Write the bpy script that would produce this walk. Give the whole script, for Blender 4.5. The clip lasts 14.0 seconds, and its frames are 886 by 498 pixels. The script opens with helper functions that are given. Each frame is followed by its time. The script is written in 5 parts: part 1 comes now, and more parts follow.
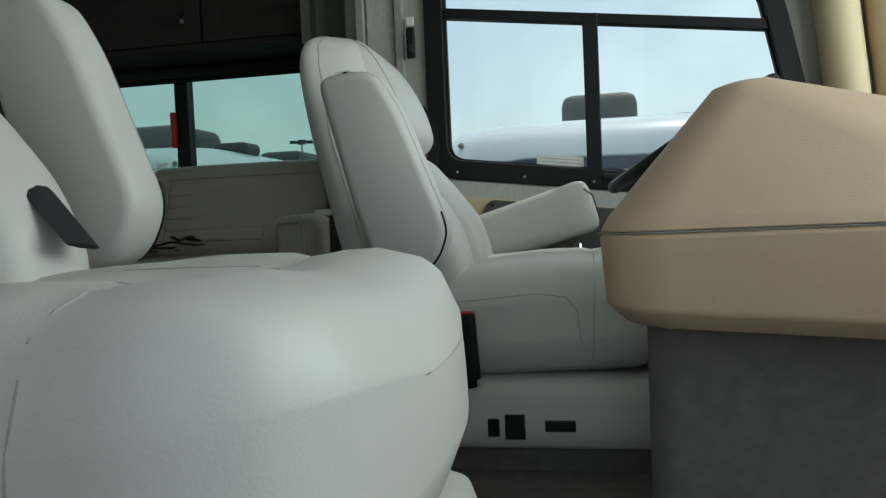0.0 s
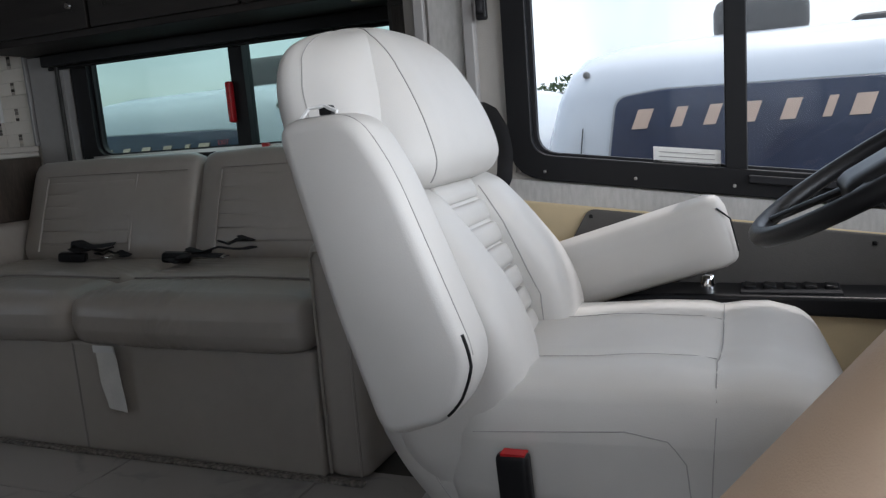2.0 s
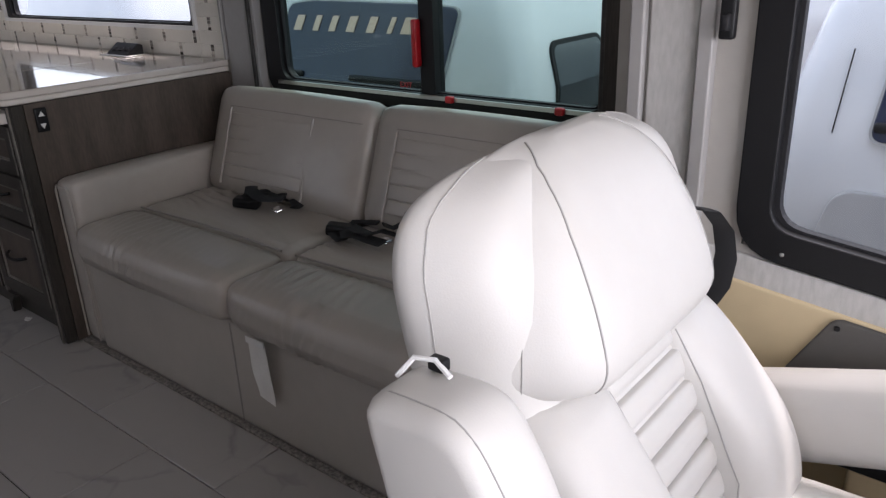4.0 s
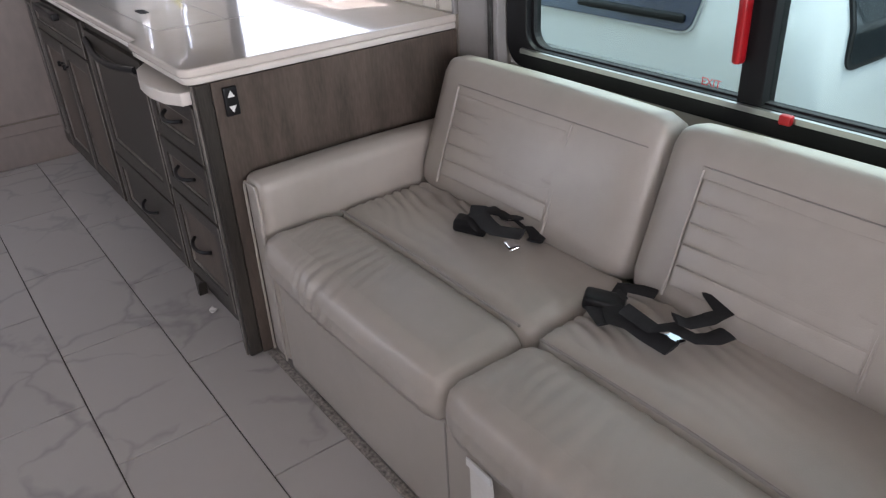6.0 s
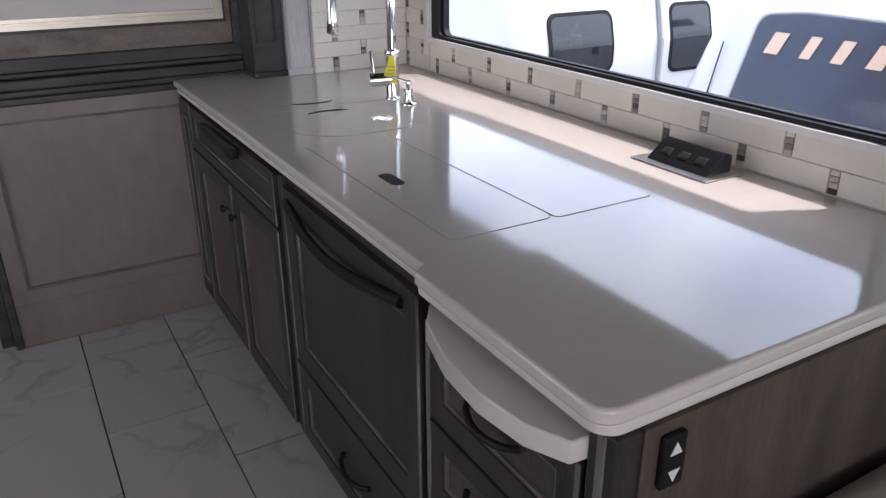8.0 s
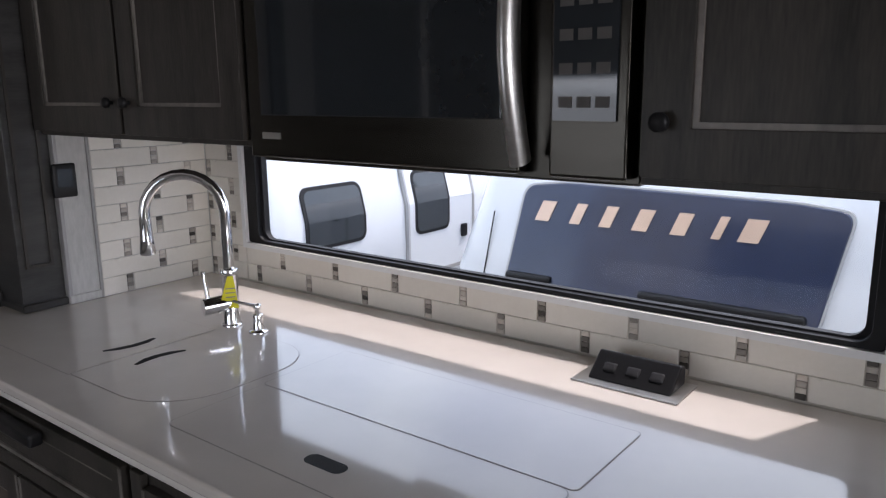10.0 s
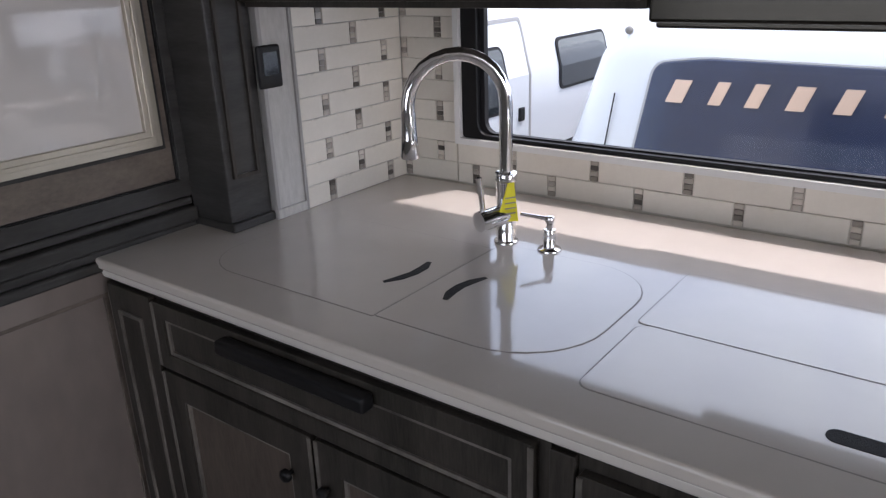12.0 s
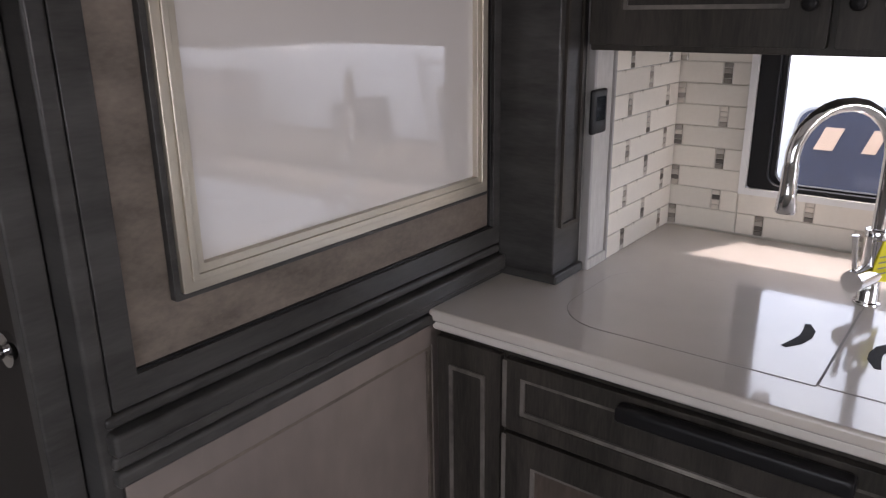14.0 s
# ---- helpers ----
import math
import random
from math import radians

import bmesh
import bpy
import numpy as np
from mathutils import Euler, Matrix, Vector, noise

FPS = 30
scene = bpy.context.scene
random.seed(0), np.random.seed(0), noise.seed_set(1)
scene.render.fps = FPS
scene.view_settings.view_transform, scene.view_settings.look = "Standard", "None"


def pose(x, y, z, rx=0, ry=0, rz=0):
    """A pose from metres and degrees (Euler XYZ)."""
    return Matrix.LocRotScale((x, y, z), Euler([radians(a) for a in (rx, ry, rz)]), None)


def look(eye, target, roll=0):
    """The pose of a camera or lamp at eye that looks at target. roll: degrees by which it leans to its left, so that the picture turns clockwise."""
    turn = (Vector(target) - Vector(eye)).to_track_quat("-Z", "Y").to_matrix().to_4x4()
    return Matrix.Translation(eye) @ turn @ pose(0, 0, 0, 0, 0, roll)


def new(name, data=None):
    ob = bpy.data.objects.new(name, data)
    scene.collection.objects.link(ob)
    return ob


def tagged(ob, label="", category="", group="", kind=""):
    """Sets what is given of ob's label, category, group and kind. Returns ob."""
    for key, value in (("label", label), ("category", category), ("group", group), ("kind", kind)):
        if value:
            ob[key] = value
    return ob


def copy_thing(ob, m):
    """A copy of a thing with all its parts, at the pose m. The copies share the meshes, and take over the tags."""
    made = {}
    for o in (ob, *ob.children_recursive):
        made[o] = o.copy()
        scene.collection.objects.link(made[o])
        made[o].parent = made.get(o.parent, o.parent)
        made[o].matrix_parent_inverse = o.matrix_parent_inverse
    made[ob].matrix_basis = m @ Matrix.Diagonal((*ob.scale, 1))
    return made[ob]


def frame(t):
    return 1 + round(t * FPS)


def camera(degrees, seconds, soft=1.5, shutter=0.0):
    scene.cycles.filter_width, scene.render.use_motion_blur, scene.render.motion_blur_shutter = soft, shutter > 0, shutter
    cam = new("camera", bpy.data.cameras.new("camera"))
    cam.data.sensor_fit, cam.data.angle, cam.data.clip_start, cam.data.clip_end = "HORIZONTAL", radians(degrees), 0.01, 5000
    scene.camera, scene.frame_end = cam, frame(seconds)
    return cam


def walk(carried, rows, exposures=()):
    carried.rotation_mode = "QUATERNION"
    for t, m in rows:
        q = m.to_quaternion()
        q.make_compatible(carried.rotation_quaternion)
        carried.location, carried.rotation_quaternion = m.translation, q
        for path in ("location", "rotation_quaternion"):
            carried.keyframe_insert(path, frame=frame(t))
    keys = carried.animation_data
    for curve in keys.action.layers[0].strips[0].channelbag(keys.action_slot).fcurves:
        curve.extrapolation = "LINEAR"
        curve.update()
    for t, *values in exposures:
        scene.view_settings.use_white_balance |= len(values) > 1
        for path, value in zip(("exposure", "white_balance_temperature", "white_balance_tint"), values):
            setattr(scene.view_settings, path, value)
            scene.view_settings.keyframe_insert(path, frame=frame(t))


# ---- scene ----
from mathutils.bvhtree import BVHTree

cam = camera(61.0, 14.0, soft=1.3)
PATH = [
    (0, (2.69, -2.069, 0.584), (2.314, -0.106, 0.504), -2.5),
    (0.5, (2.73, -1.935, 0.609), (2.359, 0.029, 0.535), -2.6),
    (1, (2.733, -1.757, 0.733), (2.322, 0.196, 0.609), -2.8),
    (1.5, (2.74, -1.61, 0.726), (2.18, 0.299, 0.519), -3.4),
    (2, (2.75, -1.454, 0.87), (1.995, 0.369, 0.544), -4.4),
    (2.5, (2.686, -1.328, 0.962), (1.842, 0.449, 0.6), -3.8),
    (3, (2.718, -1.243, 1.054), (1.781, 0.466, 0.607), -3.5),
    (3.2, (2.729, -1.186, 1.1), (1.711, 0.465, 0.612), -3.6),
    (5.3, (2.224, -0.713, 1.413), (0.946, 0.434, 0.388), -2.1),
    (5.5, (2.173, -0.656, 1.414), (0.866, 0.457, 0.389), -2.2),
    (6, (1.916, -0.594, 1.404), (0.488, 0.42, 0.438), -3.1),
    (6.5, (1.563, -0.563, 1.438), (0.042, 0.408, 0.575), -2.4),
    (7, (1.221, -0.465, 1.445), (-0.378, 0.435, 0.65), -1.6),
    (7.5, (0.858, -0.498, 1.434), (-0.762, 0.375, 0.652), -1.1),
    (8, (0.51, -0.52, 1.415), (-1.076, 0.404, 0.621), -0.3),
    (8.5, (0.199, -0.471, 1.449), (-1.347, 0.661, 0.875), -0.1),
    (8.7, (0.128, -0.495, 1.484), (-1.35, 0.776, 1.035), 0.4),
    (10.8, (-0.268, -0.606, 1.496), (-1.413, 0.962, 1.017), -1.2),
    (11, (-0.368, -0.597, 1.481), (-1.535, 0.93, 0.926), -1.8),
    (11.5, (-0.601, -0.624, 1.468), (-1.789, 0.848, 0.821), -2.3),
    (12, (-0.822, -0.73, 1.458), (-1.95, 0.764, 0.754), -2.0),
    (12.5, (-0.949, -0.761, 1.446), (-2.009, 0.761, 0.696), -1.5),
    (13, (-1.063, -0.725, 1.442), (-2.07, 0.83, 0.688), -1.5),
    (13.5, (-1.21, -0.884, 1.465), (-2.273, 0.664, 0.776), -1.0),
    (14, (-1.435, -1.064, 1.478), (-2.593, 0.446, 0.863), -0.7),
]
EXPOSURES = [(0.0, 0.05, 6400, -3), (1.2, 0.1, 6300, 10), (2.2, 0.65, 6350, 15), (3.2, 0.65, 6400, 19), (5.3, 2.35, 6850, 25), (6.0, 2.4, 6650, 24), (6.5, 2.4, 6400, 23), (7.0, 1.95, 6450, 23), (7.5, 1.9, 6450, 24), (8.7, 1.6, 6550, 23), (11.0, 1.5, 6500, 20), (12.5, 1.7, 6600, 23), (14.0, 1.95, 6900, 25)]
walk(cam, [(t, look(eye, target, roll)) for t, eye, target, roll in PATH], EXPOSURES)

# ---------------------------------------------------------------- world and light
world = bpy.data.worlds.new("sky")
scene.world = world
world.use_nodes = True
wn = world.node_tree
sky = wn.nodes.new("ShaderNodeTexSky")
sky.sky_type, sky.sun_disc = "NISHITA", False
SUN_ELEVATION, SUN_AZIMUTH = radians(64), radians(25)   # azimuth: turned from +y towards +x
sky.dust_density, sky.ozone_density = 3.0, 0.65
sky.sun_elevation, sky.sun_rotation = SUN_ELEVATION, SUN_AZIMUTH
wn.nodes["Background"].inputs["Strength"].default_value = 0.13
thin = wn.nodes.new("ShaderNodeTexNoise")          # thin high cloud
thin.inputs["Scale"].default_value, thin.inputs["Detail"].default_value, thin.inputs["Distortion"].default_value = 3.2, 7, 0.6
cover = wn.nodes.new("ShaderNodeMapRange")
cover.inputs["From Min"].default_value, cover.inputs["From Max"].default_value = 0.38, 0.66
cover.inputs["To Min"].default_value, cover.inputs["To Max"].default_value = 0.25, 0.85
veil = wn.nodes.new("ShaderNodeMix")
veil.data_type = "RGBA"
veil.inputs[7].default_value = (7.6, 8.3, 8.8, 1)
wn.links.new(thin.outputs["Fac"], cover.inputs["Value"])
wn.links.new(cover.outputs["Result"], veil.inputs[0])
wn.links.new(sky.outputs["Color"], veil.inputs[6])
wn.links.new(veil.outputs[2], wn.nodes["Background"].inputs["Color"])
sun = new("sun", bpy.data.lights.new("sun", "SUN"))
sun.data.energy, sun.data.angle, sun.data.color = 1.3, radians(1.5), (1.0, 0.97, 0.93)
SUN_DIR = Vector((math.sin(SUN_AZIMUTH) * math.cos(SUN_ELEVATION), math.cos(SUN_AZIMUTH) * math.cos(SUN_ELEVATION), math.sin(SUN_ELEVATION)))
sun.matrix_world = look((0, 0, 12), Vector((0, 0, 12)) - SUN_DIR)

LIGHT_GALLEY, LIGHT_SCREEN, LIGHT_DOOR = 2.0, 29.0, 0.6   # watts of sky light in each opening


# ---------------------------------------------------------------- materials
def mat(name, color, rough=0.5, metal=0.0, color2=None, scale=6.0, stretch=(1, 1, 1), bump=0.0, bump_scale=120.0, rand=0.0, coat=0.0, fine=0.25, spec=0.5):
    """Principled material with a broad tone change, a fine grain and a bump."""
    m = bpy.data.materials.new(name)
    m.use_nodes = True
    nt = m.node_tree
    b = nt.nodes["Principled BSDF"]
    b.inputs["Roughness"].default_value, b.inputs["Metallic"].default_value = rough, metal
    b.inputs["Coat Weight"].default_value, b.inputs["Specular IOR Level"].default_value = coat, spec
    tc = nt.nodes.new("ShaderNodeTexCoord")
    mp = nt.nodes.new("ShaderNodeMapping")
    mp.inputs["Scale"].default_value = stretch
    nt.links.new(tc.outputs["Object"], mp.inputs["Vector"])
    c2 = color2 or tuple(c * 0.86 for c in color)
    n1 = nt.nodes.new("ShaderNodeTexNoise")
    n1.inputs["Scale"].default_value, n1.inputs["Detail"].default_value = scale, 6
    n2 = nt.nodes.new("ShaderNodeTexNoise")
    n2.inputs["Scale"].default_value, n2.inputs["Detail"].default_value = scale * 9, 3
    nt.links.new(mp.outputs["Vector"], n1.inputs["Vector"])
    nt.links.new(mp.outputs["Vector"], n2.inputs["Vector"])
    mix = nt.nodes.new("ShaderNodeMix")
    mix.inputs["Factor"].default_value = fine
    nt.links.new(n1.outputs["Fac"], mix.inputs["A"])
    nt.links.new(n2.outputs["Fac"], mix.inputs["B"])
    ramp = nt.nodes.new("ShaderNodeValToRGB")
    ramp.color_ramp.elements[0].position, ramp.color_ramp.elements[1].position = 0.32, 0.68
    ramp.color_ramp.elements[0].color, ramp.color_ramp.elements[1].color = (*c2, 1), (*color, 1)
    nt.links.new(mix.outputs["Result"], ramp.inputs["Fac"])
    out = ramp.outputs["Color"]
    if rand:
        oi = nt.nodes.new("ShaderNodeObjectInfo")
        hs = nt.nodes.new("ShaderNodeHueSaturation")
        mr = nt.nodes.new("ShaderNodeMapRange")
        mr.inputs["To Min"].default_value, mr.inputs["To Max"].default_value = 1 - rand, 1 + rand
        nt.links.new(oi.outputs["Random"], mr.inputs["Value"])
        nt.links.new(mr.outputs["Result"], hs.inputs["Value"])
        nt.links.new(out, hs.inputs["Color"])
        out = hs.outputs["Color"]
    nt.links.new(out, b.inputs["Base Color"])
    rr = nt.nodes.new("ShaderNodeMapRange")
    rr.inputs["To Min"].default_value, rr.inputs["To Max"].default_value = max(0.0, rough - 0.06), min(1.0, rough + 0.08)
    nt.links.new(n1.outputs["Fac"], rr.inputs["Value"])
    nt.links.new(rr.outputs["Result"], b.inputs["Roughness"])
    if bump:
        n3 = nt.nodes.new("ShaderNodeTexNoise")
        n3.inputs["Scale"].default_value, n3.inputs["Detail"].default_value = bump_scale, 3
        nt.links.new(mp.outputs["Vector"], n3.inputs["Vector"])
        bp = nt.nodes.new("ShaderNodeBump")
        bp.inputs["Strength"].default_value, bp.inputs["Distance"].default_value = bump, 0.002
        nt.links.new(n3.outputs["Fac"], bp.inputs["Height"])
        nt.links.new(bp.outputs["Normal"], b.inputs["Normal"])
    return m


def glass_mat(name, tint, mirror=0.012):
    """Thin pane: clear or tinted, with a weak mirror image."""
    m = bpy.data.materials.new(name)
    m.use_nodes = True
    nt = m.node_tree
    nt.nodes.remove(nt.nodes["Principled BSDF"])
    t = nt.nodes.new("ShaderNodeBsdfTransparent")
    t.inputs["Color"].default_value = (*tint, 1)
    g = nt.nodes.new("ShaderNodeBsdfGlossy")
    g.inputs["Roughness"].default_value = 0.01
    mx = nt.nodes.new("ShaderNodeMixShader")
    lw = nt.nodes.new("ShaderNodeLayerWeight")
    steep = nt.nodes.new("ShaderNodeMath")
    steep.operation, steep.inputs[1].default_value = "POWER", 4.5
    gloss = nt.nodes.new("ShaderNodeMapRange")
    gloss.inputs["To Min"].default_value, gloss.inputs["To Max"].default_value = mirror, 0.6
    nt.links.new(lw.outputs["Facing"], steep.inputs[0])
    nt.links.new(steep.outputs[0], gloss.inputs["Value"])
    nt.links.new(gloss.outputs["Result"], mx.inputs["Fac"])
    nt.links.new(t.outputs["BSDF"], mx.inputs[1])
    nt.links.new(g.outputs["BSDF"], mx.inputs[2])
    nt.links.new(mx.outputs["Shader"], nt.nodes["Material Output"].inputs["Surface"])
    return m


M = dict(
    wall=mat("wall_fabric", (0.40, 0.38, 0.35), 0.8, bump=0.3, bump_scale=300, scale=3),
    linen=mat("linen_wallpaper", (0.50, 0.49, 0.47), 0.75, color2=(0.40, 0.39, 0.37), scale=22, stretch=(5, 5, 1.4), bump=0.2, bump_scale=200),
    ceiling=mat("ceiling_vinyl", (0.72, 0.70, 0.66), 0.6, bump=0.15),
    leather=mat("grey_leather", (0.56, 0.545, 0.52), 0.47, scale=2.5, color2=(0.515, 0.50, 0.475), bump=0.12, bump_scale=420),
    sofa=mat("sofa_leather", (0.42, 0.385, 0.345), 0.33, scale=2.5, color2=(0.36, 0.328, 0.293), bump=0.22, bump_scale=380),
    stitch=mat("grey_stitching", (0.36, 0.35, 0.335), 0.7),
    seam=mat("seam_thread", (0.30, 0.28, 0.26), 0.7),
    tan=mat("tan_vinyl", (0.55, 0.40, 0.285), 0.55, scale=3, color2=(0.505, 0.365, 0.258), bump=0.25, bump_scale=500),
    beige=mat("beige_vinyl", (0.60, 0.48, 0.30), 0.6, scale=3, bump=0.25, bump_scale=400),
    carpet=mat("grey_carpet", (0.16, 0.145, 0.14), 0.95, scale=30, color2=(0.11, 0.10, 0.10), bump=0.8, bump_scale=700, spec=0.22),
    wood=mat("grey_brown_wood", (0.060, 0.052, 0.045), 0.38, color2=(0.021, 0.020, 0.017), scale=3, stretch=(9, 9, 1.0), bump=0.15, bump_scale=60, fine=0.4, spec=0.22),
    wood_h=mat("grey_brown_wood_across", (0.052, 0.046, 0.039), 0.40, color2=(0.021, 0.020, 0.017), scale=3, stretch=(1, 9, 9), bump=0.15, bump_scale=60, fine=0.4, spec=0.22),
    darkwood=mat("dark_overhead_wood", (0.030, 0.026, 0.024), 0.5, color2=(0.018, 0.016, 0.015), scale=3, stretch=(1, 9, 9), bump=0.1, bump_scale=60, spec=0.22),
    mottle=mat("mottled_taupe_wood", (0.200, 0.165, 0.138), 0.42, color2=(0.095, 0.08, 0.068), scale=9, stretch=(1, 1, 2), bump=0.1, bump_scale=80, fine=0.3, spec=0.22),
    glaze=mat("pale_glaze", (0.25, 0.225, 0.20), 0.4, color2=(0.040, 0.036, 0.031), scale=7, stretch=(1, 1, 0.7)),
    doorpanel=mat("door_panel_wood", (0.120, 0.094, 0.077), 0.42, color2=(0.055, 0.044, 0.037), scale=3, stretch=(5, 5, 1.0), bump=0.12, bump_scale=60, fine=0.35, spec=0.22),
    panel=mat("taupe_panel", (0.235, 0.195, 0.172), 0.5, color2=(0.145, 0.120, 0.107), scale=2.6, stretch=(1, 1, 0.5), bump=0.1, bump_scale=80),
    mould=mat("grey_moulding", (0.068, 0.066, 0.063), 0.33, color2=(0.028, 0.027, 0.026), scale=4, stretch=(1, 1, 6), spec=0.22),
    counter=mat("solid_surface_counter", (0.60, 0.55, 0.50), 0.10, color2=(0.56, 0.515, 0.465), scale=1.5, coat=0.6, fine=0.5),
    edge=mat("counter_edge", (0.655, 0.615, 0.565), 0.3, scale=3),
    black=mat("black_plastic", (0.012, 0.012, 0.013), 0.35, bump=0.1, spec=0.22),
    rubber=mat("black_rubber", (0.018, 0.018, 0.02), 0.6, bump=0.2, spec=0.22),
    # black of the belt webbing, also used as the shade inside the finger slots
    strap=mat("black_webbing_and_slot_shade", (0.012, 0.012, 0.014), 0.8, bump=0.6, bump_scale=500),
    darkpanel=mat("charcoal_panel", (0.10, 0.095, 0.09), 0.55, bump=0.3, bump_scale=300, spec=0.22),
    alu=mat("black_window_frame", (0.010, 0.010, 0.011), 0.45, bump=0.05, spec=0.22),
    trim=mat("grey_trim", (0.33, 0.32, 0.31), 0.5, scale=5),
    white=mat("white_paint", (0.78, 0.78, 0.77), 0.35, scale=2),
    shell=mat("white_gelcoat", (0.72, 0.735, 0.755), 0.2, scale=0.8, color2=(0.66, 0.675, 0.695), coat=0.4),
    navy=mat("dark_blue_glossy_cap", (0.030, 0.042, 0.085), 0.2, scale=1.6, color2=(0.016, 0.023, 0.050), coat=0.25),
    brass=mat("copper_lettering", (0.72, 0.52, 0.40), 0.35, metal=0.5),
    chrome=mat("chrome", (0.82, 0.82, 0.83), 0.07, metal=1.0, color2=(0.76, 0.76, 0.77)),
    steel=mat("black_stainless", (0.052, 0.048, 0.041), 0.22, metal=0.9, scale=4, stretch=(1, 1, 30)),
    satin=mat("satin_steel", (0.55, 0.54, 0.52), 0.3, metal=1.0, stretch=(1, 1, 20)),
    gold=mat("champagne_frame", (0.56, 0.51, 0.42), 0.32, metal=0.65, scale=10),
    frosted=mat("pale_backed_glass", (0.60, 0.575, 0.55), 0.05, scale=1.0, color2=(0.57, 0.545, 0.52), coat=1.0),
    tilew=mat("cream_wall_tile", (0.73, 0.69, 0.62), 0.28, color2=(0.66, 0.62, 0.55), scale=12, rand=0.06),
    mosaic=mat("glass_mosaic", (0.42, 0.385, 0.34), 0.12, scale=60, color2=(0.30, 0.27, 0.24), rand=0.85),
    grout=mat("grout", (0.60, 0.565, 0.50), 0.9, bump=0.3),
    floorgrout=mat("dark_grout", (0.07, 0.065, 0.06), 0.9, bump=0.3),
    yellow=mat("yellow_tag", (0.80, 0.72, 0.02), 0.6),
    red=mat("red_plastic", (0.45, 0.01, 0.015), 0.35),
    paper=mat("white_paper", (0.78, 0.77, 0.74), 0.8, scale=15),
    asphalt=mat("asphalt", (0.16, 0.155, 0.15), 0.9, scale=2, color2=(0.11, 0.105, 0.10), bump=0.6, bump_scale=90),
    speckle=mat("speckled_seal", (0.34, 0.31, 0.28), 0.95, scale=90, color2=(0.06, 0.055, 0.05), bump=0.9, bump_scale=260),
    drape=mat("olive_drape", (0.12, 0.12, 0.09), 0.9, scale=8, color2=(0.085, 0.085, 0.065), bump=0.5, bump_scale=300),
    leaf=mat("foliage", (0.07, 0.11, 0.04), 0.7, scale=3, color2=(0.03, 0.055, 0.02)),
    clear=glass_mat("clear_glass", (0.93, 0.96, 0.97)),
    green=glass_mat("green_tinted_glass", (0.60, 0.71, 0.68)),
    dim=mat("dark_vehicle_glass", (0.02, 0.025, 0.03), 0.05, coat=0.5),
    ltgrey=mat("grey_siding", (0.42, 0.42, 0.42), 0.5),
)


def marble():
    """Pale marble-look porcelain with thin grey veins."""
    m = mat("marble_porcelain", (0.37, 0.352, 0.337), 0.26, color2=(0.352, 0.335, 0.32), scale=2.0, rand=0.04)
    nt = m.node_tree
    b = nt.nodes["Principled BSDF"]
    src = b.inputs["Base Color"].links[0].from_socket
    even = b.inputs["Roughness"].links[0].from_node
    even.inputs["To Min"].default_value, even.inputs["To Max"].default_value = 0.29, 0.31
    geo = nt.nodes.new("ShaderNodeNewGeometry")
    warp = nt.nodes.new("ShaderNodeTexNoise")
    warp.inputs["Scale"].default_value, warp.inputs["Detail"].default_value = 2.4, 4
    nt.links.new(geo.outputs["Position"], warp.inputs["Vector"])
    warp.inputs["Roughness"].default_value = 0.6
    shift = nt.nodes.new("ShaderNodeMix")
    shift.data_type, shift.blend_type = "RGBA", "LINEAR_LIGHT"
    shift.inputs["Factor"].default_value = 0.16
    nt.links.new(geo.outputs["Position"], shift.inputs[6])
    nt.links.new(warp.outputs["Color"], shift.inputs[7])
    crack = nt.nodes.new("ShaderNodeTexVoronoi")
    crack.feature = "DISTANCE_TO_EDGE"
    crack.inputs["Scale"].default_value = 3.0
    nt.links.new(shift.outputs[2], crack.inputs["Vector"])
    veil = nt.nodes.new("ShaderNodeTexNoise")
    veil.inputs["Scale"].default_value = 2.6
    nt.links.new(geo.outputs["Position"], veil.inputs["Vector"])
    fade = nt.nodes.new("ShaderNodeMapRange")
    fade.inputs["From Min"].default_value, fade.inputs["From Max"].default_value = 0.46, 0.62
    fade.inputs["To Max"].default_value = 0.08
    nt.links.new(veil.outputs["Fac"], fade.inputs["Value"])
    ab = nt.nodes.new("ShaderNodeMath")
    ab.operation = "ADD"
    nt.links.new(crack.outputs["Distance"], ab.inputs[0])
    nt.links.new(fade.outputs["Result"], ab.inputs[1])
    rp = nt.nodes.new("ShaderNodeValToRGB")
    rp.color_ramp.elements[0].position, rp.color_ramp.elements[1].position = 0.0, 0.055
    rp.color_ramp.elements[0].color, rp.color_ramp.elements[1].color = (0.74, 0.74, 0.755, 1), (1, 1, 1, 1)
    nt.links.new(ab.outputs[0], rp.inputs["Fac"])
    mx = nt.nodes.new("ShaderNodeMix")
    mx.data_type, mx.blend_type = "RGBA", "MULTIPLY"
    mx.inputs["Factor"].default_value = 1.0
    nt.links.new(src, mx.inputs[6])
    nt.links.new(rp.outputs["Color"], mx.inputs[7])
    nt.links.new(mx.outputs[2], b.inputs["Base Color"])
    return m


M["tile"] = marble()


